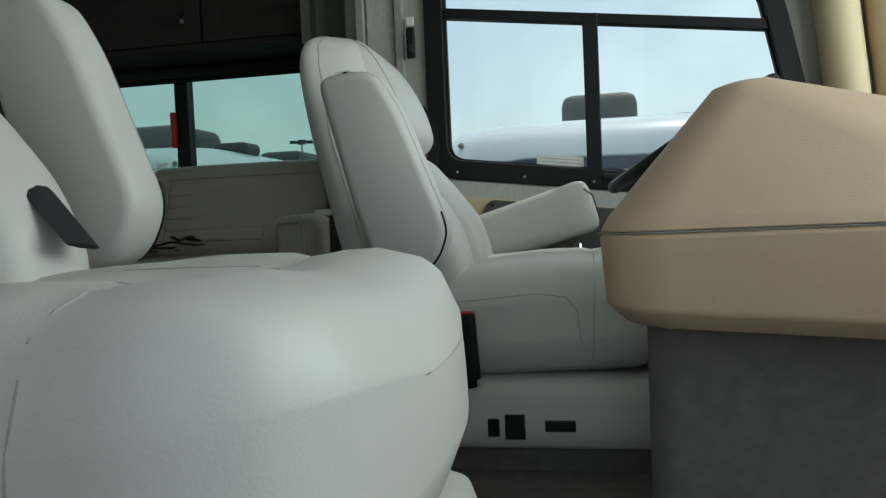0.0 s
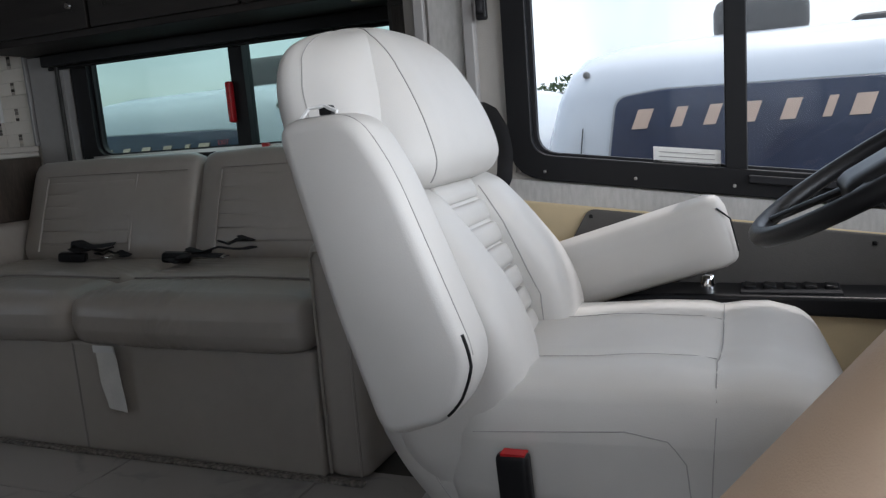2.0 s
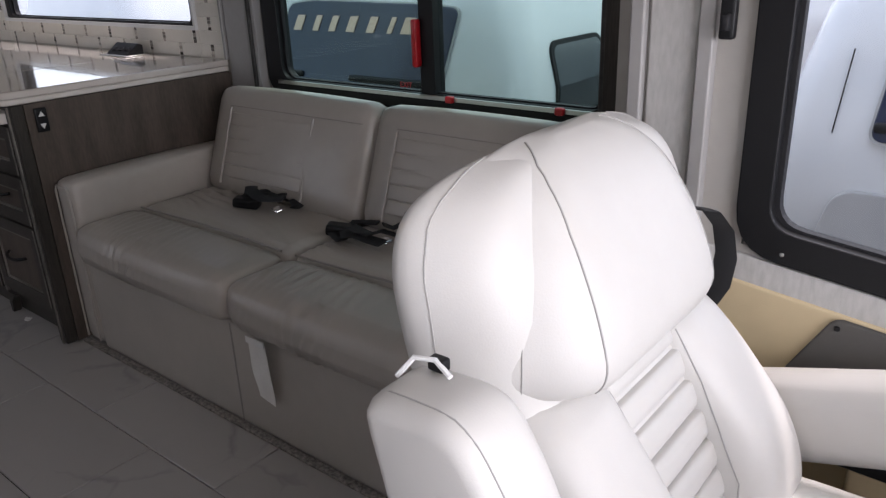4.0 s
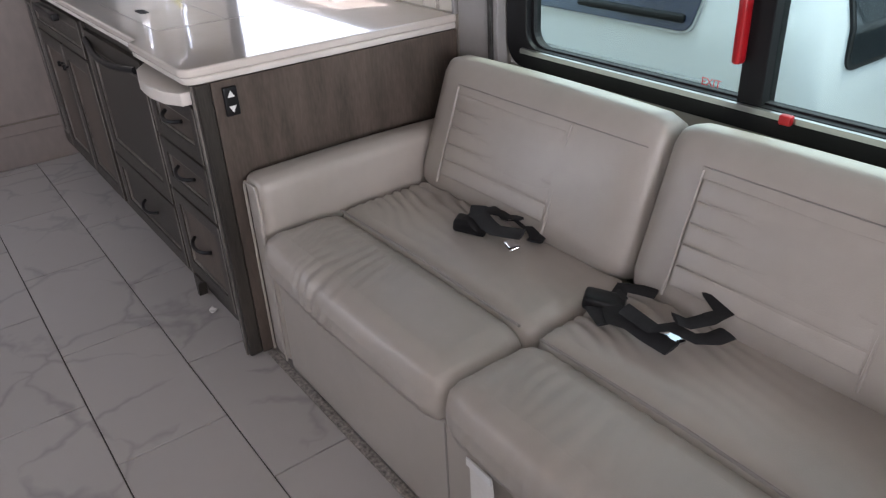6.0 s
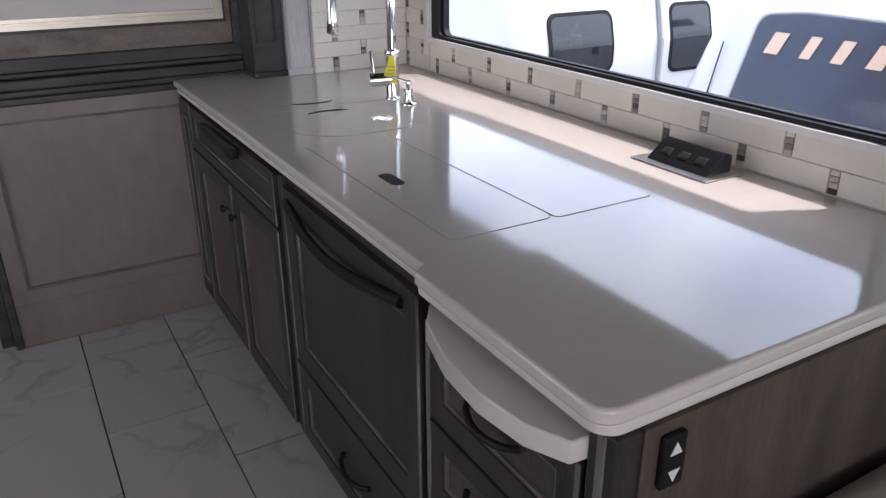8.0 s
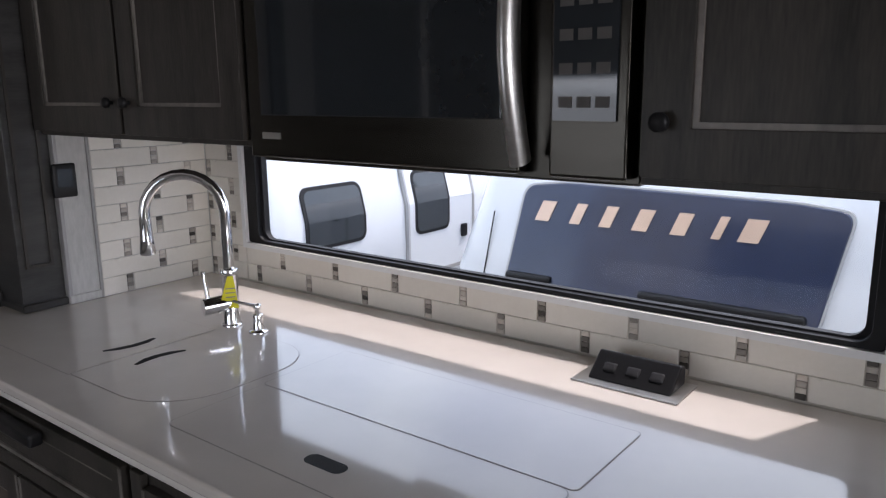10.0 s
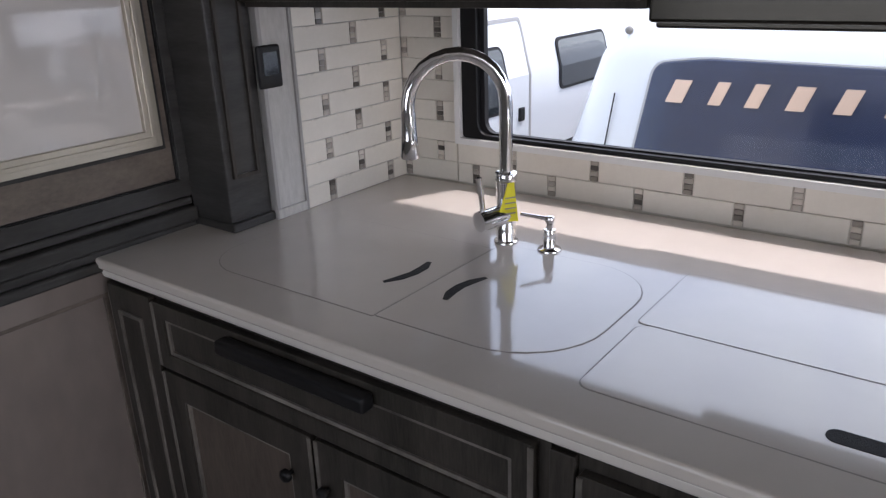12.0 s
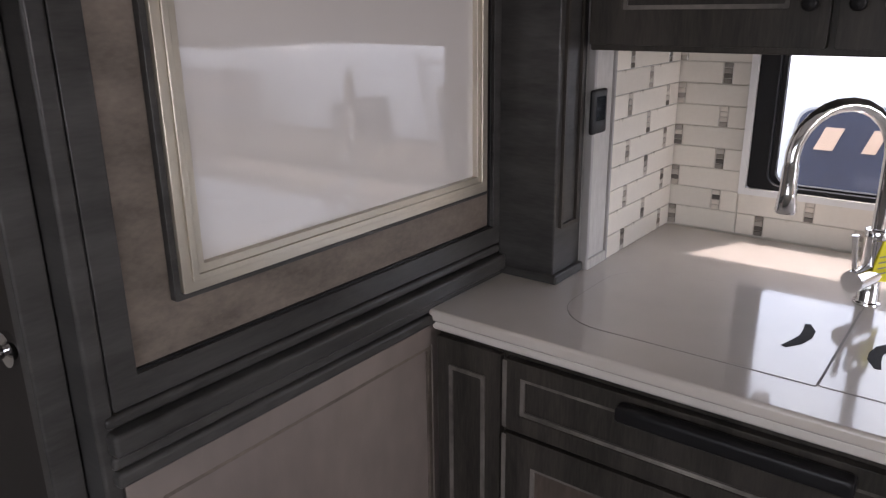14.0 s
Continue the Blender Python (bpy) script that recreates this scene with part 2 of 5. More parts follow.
# ---------------------------------------------------------------- mesh helpers
def put(name, bm, material, parent=None, label="", smooth=False, bevel=0.0, seg=2):
    """Link a bmesh as one mesh object."""
    me = bpy.data.meshes.new(name)
    bm.normal_update()
    bm.to_mesh(me)
    bm.free()
    me.materials.append(M[material])
    ob = new(name, me)
    if smooth:
        me.shade_smooth()
        me.set_sharp_from_angle(angle=radians(52))
    if bevel:
        md = ob.modifiers.new("bevel", "BEVEL")
        md.width, md.segments, md.limit_method, md.angle_limit = bevel, seg, "ANGLE", radians(40)
        md.harden_normals = False
        if not smooth:
            me.shade_smooth()
            md.harden_normals = True
    if parent:
        ob.parent = parent
    if label:
        tagged(ob, label)
    return ob


def part(name, bm, material, parent, label="", **k):
    return put(name, bm, material, parent, label, **k)


def thing(name, label, category, at=(0, 0, 0), group="", kind=""):
    ob = new(name)
    ob.location = at
    return tagged(ob, label, category, group, kind)


def box(x0, x1, y0, y1, z0, z1, bm=None):
    bm = bm or bmesh.new()
    vs = [bm.verts.new((x, y, z)) for x in (x0, x1) for y in (y0, y1) for z in (z0, z1)]
    for f in ((0, 1, 3, 2), (4, 6, 7, 5), (0, 4, 5, 1), (2, 3, 7, 6), (0, 2, 6, 4), (1, 5, 7, 3)):
        bm.faces.new([vs[i] for i in f])
    return bm


def prism(outline, axis, a, b, bm=None):
    """Extrude a 2D outline (two of x, y, z in order, without axis) from a to b along axis."""
    bm = bm or bmesh.new()
    n = "xyz".index(axis)

    def at(p, v):
        q = list(p)
        q.insert(n, v)
        return q
    lo = [bm.verts.new(at(p, a)) for p in outline]
    hi = [bm.verts.new(at(p, b)) for p in outline]
    bm.faces.new(lo)
    bm.faces.new(hi[::-1])
    k = len(outline)
    for i in range(k):
        bm.faces.new((lo[i], hi[i], hi[(i + 1) % k], lo[(i + 1) % k]))
    bmesh.ops.recalc_face_normals(bm, faces=bm.faces[:])
    return bm


def rounded(x0, x1, y0, y1, r, n=6, rs=None):
    """Outline of a rectangle with rounded corners (rs: radius for each, from x0,y0 round)."""
    rs = rs or (r, r, r, r)
    pts = []
    for (cx, cy, a0), q in zip(((x0, y0, 180), (x1, y0, 270), (x1, y1, 0), (x0, y1, 90)), rs):
        ox = cx + q if cx == x0 else cx - q
        oy = cy + q if cy == y0 else cy - q
        for i in range(n + 1):
            a = radians(a0 + 90 * i / n)
            pts.append((ox + q * math.cos(a), oy + q * math.sin(a)))
    return pts


def ring(outer, inner, axis, a, b, bm=None):
    """A frame between two outlines of equal length, from a to b along axis."""
    bm = bm or bmesh.new()
    n = "xyz".index(axis)

    def at(p, v):
        q = list(p)
        q.insert(n, v)
        return bm.verts.new(q)
    k = len(outer)
    oa, ob_, ia, ib = ([at(p, v) for p in o] for o, v in ((outer, a), (outer, b), (inner, a), (inner, b)))
    for i in range(k):
        j = (i + 1) % k
        for f in ((oa[i], oa[j], ia[j], ia[i]), (ob_[i], ib[i], ib[j], ob_[j]), (oa[i], ob_[i], ob_[j], oa[j]), (ia[i], ia[j], ib[j], ib[i])):
            bm.faces.new(f)
    bmesh.ops.recalc_face_normals(bm, faces=bm.faces[:])
    return bm


def tube(points, radius, n=10, bm=None, flat=1.0):
    """A round rod along a line of points; radius may be a list."""
    bm = bm or bmesh.new()
    pts = [Vector(p) for p in points]
    rad = radius if isinstance(radius, (list, tuple)) else [radius] * len(pts)
    rows, up = [], Vector((0, 0, 1))
    for i, p in enumerate(pts):
        d = (pts[min(i + 1, len(pts) - 1)] - pts[max(i - 1, 0)]).normalized()
        if abs(d.dot(up)) > 0.98:
            up = Vector((1, 0, 0)) if abs(d.x) < 0.9 else Vector((0, 1, 0))
        u = d.cross(up).normalized()
        v = u.cross(d)
        up = v
        rows.append([bm.verts.new(p + rad[i] * (math.cos(2 * math.pi * k / n) * u + flat * math.sin(2 * math.pi * k / n) * v)) for k in range(n)])
    for a, b in zip(rows, rows[1:]):
        for k in range(n):
            bm.faces.new((a[k], a[(k + 1) % n], b[(k + 1) % n], b[k]))
    bm.faces.new(rows[0][::-1])
    bm.faces.new(rows[-1])
    bmesh.ops.recalc_face_normals(bm, faces=bm.faces[:])
    return bm


def lathe(profile, at=(0, 0, 0), n=20, bm=None):
    """Turn a profile of (radius, height) round the z axis."""
    bm = bm or bmesh.new()
    rows = [[bm.verts.new((at[0] + r * math.cos(2 * math.pi * k / n), at[1] + r * math.sin(2 * math.pi * k / n), at[2] + z)) for k in range(n)] for r, z in profile]
    for a, b in zip(rows, rows[1:]):
        for k in range(n):
            bm.faces.new((a[k], a[(k + 1) % n], b[(k + 1) % n], b[k]))
    bm.faces.new(rows[0][::-1])
    bm.faces.new(rows[-1])
    bmesh.ops.recalc_face_normals(bm, faces=bm.faces[:])
    return bm


def wall_with(name, axis, at, thick, u0, u1, z0, z1, holes, material, label):
    """A wall in the plane axis = at, of blocks round its openings (u0, u1, z0, z1)."""
    us = sorted({u0, u1, *[h[0] for h in holes], *[h[1] for h in holes]})
    bm = bmesh.new()
    for a, b in zip(us, us[1:]):
        cuts = sorted((h[2], h[3]) for h in holes if h[0] < (a + b) / 2 < h[1])
        low = z0
        for c, d in [*cuts, (z1, z1)]:
            if c > low:
                box(*((a, b, at, at + thick) if axis == "y" else (at, at + thick, a, b)), low, c, bm)
            low = d
    return tagged(put(name, bm, material), label, "wall", kind="structure")


# ---------------------------------------------------------------- structure
WALL_Y, CAB_Y, DOOR_SIDE = 0.875, 0.40, -2.02
FRONT, REAR, TOP = 4.15, -3.05, 2.08
SOFA_WIN = (0.21, 1.70, 0.79, 1.50)
KIT_WIN = (-1.965, -0.19, 1.022, 1.62)
wall_with("wall_kitchen", "y", WALL_Y, 0.05, REAR, 0.0, -0.1, TOP, [KIT_WIN], "grout", "cream kitchen outer wall behind the tiles")
wall_with("wall_sofa", "y", WALL_Y + 0.03, 0.05, 0.0, 1.95, -0.1, TOP, [SOFA_WIN], "wall", "grey fabric outer wall behind the sofa")
tagged(put("wall_slide_end", box(1.90, 1.95, CAB_Y + 0.05, WALL_Y + 0.03, -0.1, TOP), "wall"), "grey end wall of the slide-out beside the sofa", "wall", kind="structure")
DW = [(2.20, 0.735), (3.42, 0.585), (3.28, 1.25), (3.18, 1.42), (2.20, 1.55)]   # driver window opening


def driver_wall():
    bm = bmesh.new()
    outer = [(1.95, -0.35), (FRONT, -0.35), (FRONT, TOP), (3.18, TOP), (1.95, TOP)]
    ring(outer, DW, "y", CAB_Y, CAB_Y + 0.05, bm)
    return tagged(put("wall_driver", bm, "wall"), "grey fabric driver side wall round the window", "wall", kind="structure")


driver_wall()
wall_with("wall_door_side", "y", DOOR_SIDE - 0.05, 0.05, REAR, FRONT, -0.95, TOP,
          [(2.33, 3.12, -0.95, 1.95), (-2.2, -0.5, 0.85, 1.6), (3.3, 4.0, 0.75, 1.6)], "wall", "grey fabric wall on the entry door side")
wall_with("wall_rear", "x", REAR - 0.05, 0.05, DOOR_SIDE, WALL_Y, -0.1, TOP, [], "wall", "grey rear wall")
wall_with("wall_front", "x", FRONT, 0.05, DOOR_SIDE - 0.05, CAB_Y + 0.05, -0.95, TOP, [(-1.85, 0.25, 0.75, 1.75)], "beige", "beige front wall round the windscreen")
tagged(put("ceiling", box(1.95, FRONT + 0.05, DOOR_SIDE - 0.05, CAB_Y + 0.05, TOP, TOP + 0.05, box(REAR - 0.05, 1.95, DOOR_SIDE - 0.05, WALL_Y + 0.08, TOP, TOP + 0.05)), "ceiling"), "pale padded vinyl ceiling", "ceiling", kind="structure")
tagged(put("floor", box(REAR - 0.05, 2.33, DOOR_SIDE, WALL_Y + 0.05, -0.10, -0.006), "floorgrout"), "marble-look tiled floor with dark joints", "floor", kind="structure")
tagged(put("floor_cab", box(2.33, FRONT, -1.05, CAB_Y + 0.05, -0.10, 0.0), "carpet"), "grey carpet on the raised cab floor", "floor", kind="structure")
tagged(put("floor_front", box(3.12, FRONT, DOOR_SIDE, -1.05, -0.10, 0.0), "carpet"), "grey carpet beneath the dashboard", "floor", kind="structure")
for i, (y0, y1, z) in enumerate(((-1.35, -1.05, -0.25), (-1.70, -1.35, -0.48), (-2.02, -1.70, -0.70))):
    tagged(put(f"step_{i + 1}", box(2.33, 3.12, y0, y1, z - 0.25, z), "carpet", bevel=0.01), "carpeted entry step inside the door", "step", kind="structure")
# ground outside
tagged(put("ground", box(-400, 400, -400, 400, -1.3, -0.95), "asphalt"), "grey asphalt lot", "ground", kind="structure")



def pillow(sx, sy, sz, r, bx=0.0, by=0.0, bz=0.0, m=None, taper=0.0, bm=None, inner=5, wrinkle=0.0, across=False, folds=(0, 0, 1)):
    """A soft block with round edges of radius r, faces bulged by bx, by, bz, narrowed in y towards the top by taper."""
    own = bmesh.new()
    h = (sx / 2, sy / 2, sz / 2)

    def ticks(e):
        q = min(r, e * 0.98)
        arc = [-e + q * (1 - math.cos(radians(a))) for a in (0, 25, 45, 68)]
        mid = [(-1 + 2 * i / inner) * (e - q) for i in range(inner + 1)]
        return arc[:-1] + mid + [-v for v in arc[:-1][::-1]]
    ax = [ticks(e) for e in h]
    for a in range(3):
        u, v = (a + 1) % 3, (a + 2) % 3
        for side in (-1, 1):
            grid = []
            for cu in ax[u]:
                row = []
                for cv in ax[v]:
                    p = [0, 0, 0]
                    p[a], p[u], p[v] = side * h[a], cu, cv
                    row.append(own.verts.new(p))
                grid.append(row)
            for i in range(len(grid) - 1):
                for j in range(len(grid[0]) - 1):
                    f = (grid[i][j], grid[i + 1][j], grid[i + 1][j + 1], grid[i][j + 1])
                    own.faces.new(f if side > 0 else f[::-1])
    bmesh.ops.remove_doubles(own, verts=own.verts[:], dist=1e-5)
    for v in own.verts:
        c = v.co
        q = [min(r, e * 0.98) for e in h]
        core = Vector([max(-(e - w), min(e - w, x)) for x, e, w in zip(c, h, q)])
        d = c - core
        n = Vector((0, 0, 1))
        if d.length > 1e-9:
            n = d.normalized()
            c = core + Vector([w * x for w, x in zip(q, n)])
        k = [1 - (c[i] / h[i]) ** 2 for i in range(3)]
        c = Vector((c.x + bx * k[1] * k[2] * (c.x / h[0]), c.y + by * k[0] * k[2] * (c.y / h[1]), c.z + bz * k[0] * k[1] * (c.z / h[2])))
        t = (c.z / h[2] + 1) / 2
        c.y *= 1 - taper * max(0.0, t - 0.45) ** 1.5 * 2.4
        if wrinkle:
            fold = (0.75 + noise.noise(Vector((c.x * 5 + sx * 9, c.y * 4, c.z * 3)))) * (0.06 + math.exp(-((c.x - folds[0]) / folds[2]) ** 2 - ((c.y - folds[1]) / 0.16) ** 2))
            run = c.y + 0.25 * c.x if across else c.x + 0.20 * c.y - 0.35 * c.z
            wave = math.sin(run * 170 + 5 * noise.noise(c * 7)) + 0.5 * noise.noise(Vector((c.x * 20, c.y * 20, c.z * 8)))
            c += n * wrinkle * wave * fold
        v.co = c
    if m:
        own.transform(m)
    if bm is None:
        return own
    me = bpy.data.meshes.new("tmp")
    own.to_mesh(me)
    own.free()
    bm.from_mesh(me)
    bpy.data.meshes.remove(me)
    return bm


def soft(name, parent, material, label="", **k):
    return part(name, pillow(**k), material, parent, label, smooth=True)


def T(x, y, z, rx=0, ry=0, rz=0):
    return pose(x, y, z, rx, ry, rz)


# ---------------------------------------------------------------- windows
def window(name, label, outline, inset, axis_y, depth, frame_mat="alu", glass="clear", bars=(), trim=None):
    """Window in the plane y = axis_y: frame ring, bars as boxes (x0, x1, z0, z1) and one pane."""
    w = thing(name, label, "window", kind="structure")
    cx = sum(p[0] for p in outline) / len(outline)
    cz = sum(p[1] for p in outline) / len(outline)
    inner = inset
    part("window_frame", ring(outline, inner, "y", axis_y, axis_y + depth), frame_mat, w, bevel=0.004)
    lip = [(cx + (p[0] - cx) * 0.985, cz + (p[1] - cz) * 0.985) for p in inner]
    part("gasket", ring(inner, lip, "y", axis_y + depth * 0.35, axis_y + depth * 0.7), "rubber", w)
    for b in bars:
        part("bar", box(b[0], b[1], axis_y + 0.005, axis_y + depth, b[2], b[3]), frame_mat, w, bevel=0.003)
    pane = part("pane", prism(inner, "y", axis_y + depth * 0.55, axis_y + depth * 0.55 + 0.004), glass, w)
    pane.visible_shadow = False
    return w


kw = window("window_1", "wide black-framed kitchen window with white sill trim", rounded(KIT_WIN[0] + 0.012, KIT_WIN[1] - 0.010, KIT_WIN[2] + 0.012, KIT_WIN[3], 0.01),
            rounded(-1.905, -0.225, 1.045, 1.58, 0.03), WALL_Y - 0.005, 0.05)
part("sill_trim", ring(rounded(KIT_WIN[0] - 0.004, KIT_WIN[1] + 0.004, KIT_WIN[2] - 0.004, KIT_WIN[3] + 0.01, 0.002), rounded(KIT_WIN[0] + 0.012, KIT_WIN[1] - 0.010, KIT_WIN[2] + 0.012, KIT_WIN[3], 0.002),
                       "y", WALL_Y - 0.016, WALL_Y + 0.01), "white", kw, "white sill trim")
sw = window("window_2", "black-framed sliding escape window with green tint and a red latch",
            rounded(SOFA_WIN[0], SOFA_WIN[1], SOFA_WIN[2], SOFA_WIN[3], 0.07), rounded(SOFA_WIN[0] + 0.085, SOFA_WIN[1] - 0.045, SOFA_WIN[2] + 0.06, SOFA_WIN[3] - 0.05, 0.05),
            WALL_Y + 0.015, 0.06, glass="green", bars=[(0.985, 1.045, SOFA_WIN[2] + 0.02, SOFA_WIN[3] - 0.03)])
for c in sw.children:
    c.visible_shadow = True
part("rail", box(SOFA_WIN[0] + 0.07, SOFA_WIN[1] - 0.03, WALL_Y + 0.004, WALL_Y + 0.018, SOFA_WIN[2] + 0.045, SOFA_WIN[2] + 0.058), "satin", sw)
part("latch", pillow(0.022, 0.03, 0.15, 0.008, m=T(0.985, WALL_Y + 0.006, 1.01)), "red", sw, "red plastic release latch", smooth=True)
for lx in (1.12, 1.52):
    part("clip", pillow(0.028, 0.02, 0.022, 0.005, m=T(lx, WALL_Y, SOFA_WIN[2] + 0.052)), "red", sw, "small red release clip", smooth=True)


def lettering(text, size, material, parent, m, name="lettering"):
    c = bpy.data.curves.new(name, "FONT")
    c.body, c.size, c.extrude = text, size, 0.0003
    c.materials.append(M[material])
    ob = new(name, c)
    ob.parent = parent
    ob.matrix_basis = m
    return ob


lettering("EXIT", 0.026, "red", sw, T(0.872, WALL_Y + 0.044, 0.858, 90))


def inset_outline(pts, d):
    """Move each edge of a convex outline inwards by d."""
    out, n = [], len(pts)
    for i in range(n):
        p0, p1, p2 = Vector(pts[i - 1]), Vector(pts[i]), Vector(pts[(i + 1) % n])
        e1, e2 = (p1 - p0).normalized(), (p2 - p1).normalized()
        n1, n2 = Vector((-e1.y, e1.x)), Vector((-e2.y, e2.x))
        b = (n1 + n2).normalized()
        out.append(tuple(p1 + b * d / max(0.3, b.dot(n1))))
    return out


def round_corners(pts, r, n=5):
    out, k = [], len(pts)
    for i in range(k):
        p0, p1, p2 = Vector(pts[i - 1]), Vector(pts[i]), Vector(pts[(i + 1) % k])
        a, b = p1 + (p0 - p1).normalized() * r, p1 + (p2 - p1).normalized() * r
        for j in range(n + 1):
            t = j / n
            out.append(tuple((1 - t) ** 2 * a + 2 * t * (1 - t) * p1 + t * t * b))
    return out


dwo, dwi = round_corners(inset_outline(DW, -0.012), 0.09), round_corners(inset_outline(DW, 0.05), 0.05)
dw = window("window_3", "black-framed sliding driver window with a raked lower edge", dwo, dwi, CAB_Y - 0.018, 0.06)
part("bar", box(2.700, 2.748, CAB_Y - 0.012, CAB_Y + 0.03, 0.69, 1.215), "alu", dw, bevel=0.004)
part("bar", prism([(2.23, 1.245), (3.27, 1.115), (3.27, 1.148), (2.23, 1.278)], "y", CAB_Y - 0.010, CAB_Y + 0.03), "alu", dw, bevel=0.003)
part("track", prism([(2.75, 0.688), (3.38, 0.612), (3.38, 0.630), (2.75, 0.706)], "y", CAB_Y - 0.03, CAB_Y + 0.01), "rubber", dw, bevel=0.003)
for i in range(5):
    sx = 2.28 + i * 0.22
    part("screw", pillow(0.008, 0.006, 0.008, 0.003, m=T(sx, CAB_Y - 0.019, 0.745 - 0.122 * (sx - 2.20))), "satin", dw, smooth=True)
st = thing("window_sticker", "small cream paper notice stuck to the driver window", "sticker", (2.615, CAB_Y + 0.004, 0.745))
part("sheet", prism([(-0.075, -0.028), (0.075, -0.046), (0.075, 0.018), (-0.075, 0.036)], "y", -0.001, 0.001), "paper", st)
for i in range(5):
    part("text_line", prism([(-0.062, 0.022 - i * 0.011), (0.062, 0.007 - i * 0.011), (0.062, 0.009 - i * 0.011), (-0.062, 0.024 - i * 0.011)], "y", -0.0022, -0.0012), "trim", st, "printed grey text line")


def plain_window(name, x0, x1, z0, z1, y, label):
    return window(name, label, rounded(x0, x1, z0, z1, 0.06), rounded(x0 + 0.04, x1 - 0.04, z0 + 0.04, z1 - 0.04, 0.05), y - 0.045, 0.05)


plain_window("window_4", -2.2, -0.5, 0.85, 1.6, DOOR_SIDE, "black-framed window opposite the kitchen")
plain_window("window_5", 3.3, 4.0, 0.75, 1.6, DOOR_SIDE, "black-framed passenger window")


def daylight(name, at, target, sx, sy, power, color=(0.92, 0.97, 1.0), spread=180):
    """Area lamp in a window's opening, in place of the sky's light."""
    d = bpy.data.lights.new(name, "AREA")
    d.shape, d.size, d.size_y, d.energy, d.color = "RECTANGLE", sx, sy, power, color
    d.spread = radians(spread)
    ob = new(name, d)
    ob.matrix_world = look(at, target)
    return ob


daylight("daylight_window_4", (-1.35, DOOR_SIDE - 0.06, 1.22), (-1.35, 0, 0.9), 1.6, 0.65, LIGHT_GALLEY)
daylight("daylight_windscreen", (FRONT + 0.03, -0.8, 1.25), (2, -0.6, 0.9), 2.0, 0.95, LIGHT_SCREEN)
daylight("daylight_doorway", (2.72, DOOR_SIDE - 0.12, 0.7), (2.6, 0, 0.5), 0.7, 1.9, LIGHT_DOOR, spread=115)

# ---------------------------------------------------------------- kitchen wall tiles
wall_k = bpy.data.objects["wall_kitchen"]
tile_meshes = {}


def wall_tile(w, h, material, name, m):
    key = (round(w, 4), round(h, 4), material)
    if key not in tile_meshes:
        bm = box(-w / 2, w / 2, -0.0012, 0.003, -h / 2, h / 2)
        bmesh.ops.bevel(bm, geom=[e for e in bm.edges if all(v.co.y < 0 for v in e.verts)], offset=0.0010, segments=1, affect="EDGES")
        me = bpy.data.meshes.new(name)
        bm.to_mesh(me)
        bm.free()
        me.materials.append(M[material])
        tile_meshes[key] = me
    ob = new(name, tile_meshes[key])
    ob.parent = wall_k
    ob.matrix_basis = m
    return ob


ROW = 0.0535


def tile_field(u0, u1, z0, z1, place, seed):
    rng = random.Random(seed)
    for r in range(int((z1 - z0) / ROW) + 1):
        za, zb = z0 + r * ROW + 0.001, min(z1, z0 + (r + 1) * ROW - 0.001)
        if zb - za < 0.008:
            continue
        lead = -0.557 + (0.113 if r % 2 else 0.0) + 0.011      # right end of one mosaic insert in this row
        u = lead - 0.226 * math.ceil((lead - u0) / 0.226)
        u -= 0.226 if u > u0 else 0.0
        while u < u1:
            w = 0.204
            a, b = max(u0, u), min(u1, u + w)
            if b - a > 0.006:
                wall_tile(b - a - 0.002, zb - za, "tilew", "wall_tile", place((a + b) / 2, (za + zb) / 2))
            u += w
            a, b = u, u + 0.022
            if a >= u0 and b <= u1:
                n = 4
                hh = (zb - za) / n
                for i in range(n):
                    wall_tile(0.019, hh - 0.0015, "mosaic", "mosaic_tile", place((a + b) / 2, za + hh * (i + 0.5)))
            u += 0.022


tile_field(-2.150, KIT_WIN[0] - 0.006, 0.911, 1.40, lambda u, z: T(u, WALL_Y - 0.003, z), 1)
tile_field(KIT_WIN[0] - 0.004, KIT_WIN[1] + 0.004, 0.911, KIT_WIN[2] - 0.005, lambda u, z: T(u, WALL_Y - 0.003, z), 2)
tile_field(KIT_WIN[1] + 0.006, -0.012, 0.911, 1.40, lambda u, z: T(u, WALL_Y - 0.003, z), 3)
tile_field(0.487, WALL_Y - 0.008, 0.911, 1.40, lambda u, z: T(-2.147, u, z, 0, 0, 90), 4)
tagged(put("wall_galley_end", box(REAR, -2.150, 0.387, WALL_Y, 0.86, TOP), "linen"), "pale linen wall at the galley end", "wall", kind="structure")
tagged(put("post_trim", box(-2.166, -2.146, 0.3865, 0.398, 0.9105, TOP), "trim", bevel=0.003), "grey vertical trim beside the post", "trim", kind="structure")
tagged(put("tile_side_trim", box(-2.152, -2.1435, 0.478, 0.4865, 0.9105, TOP), "trim", bevel=0.002), "grey metal trim beside the wall tiles", "trim", kind="structure")
tagged(put("tile_edge_trim", box(-0.010, 0.004, WALL_Y - 0.02, WALL_Y + 0.03, 0.91, TOP), "trim", bevel=0.003), "thin grey metal edge trim beside the tiles", "trim", kind="structure")

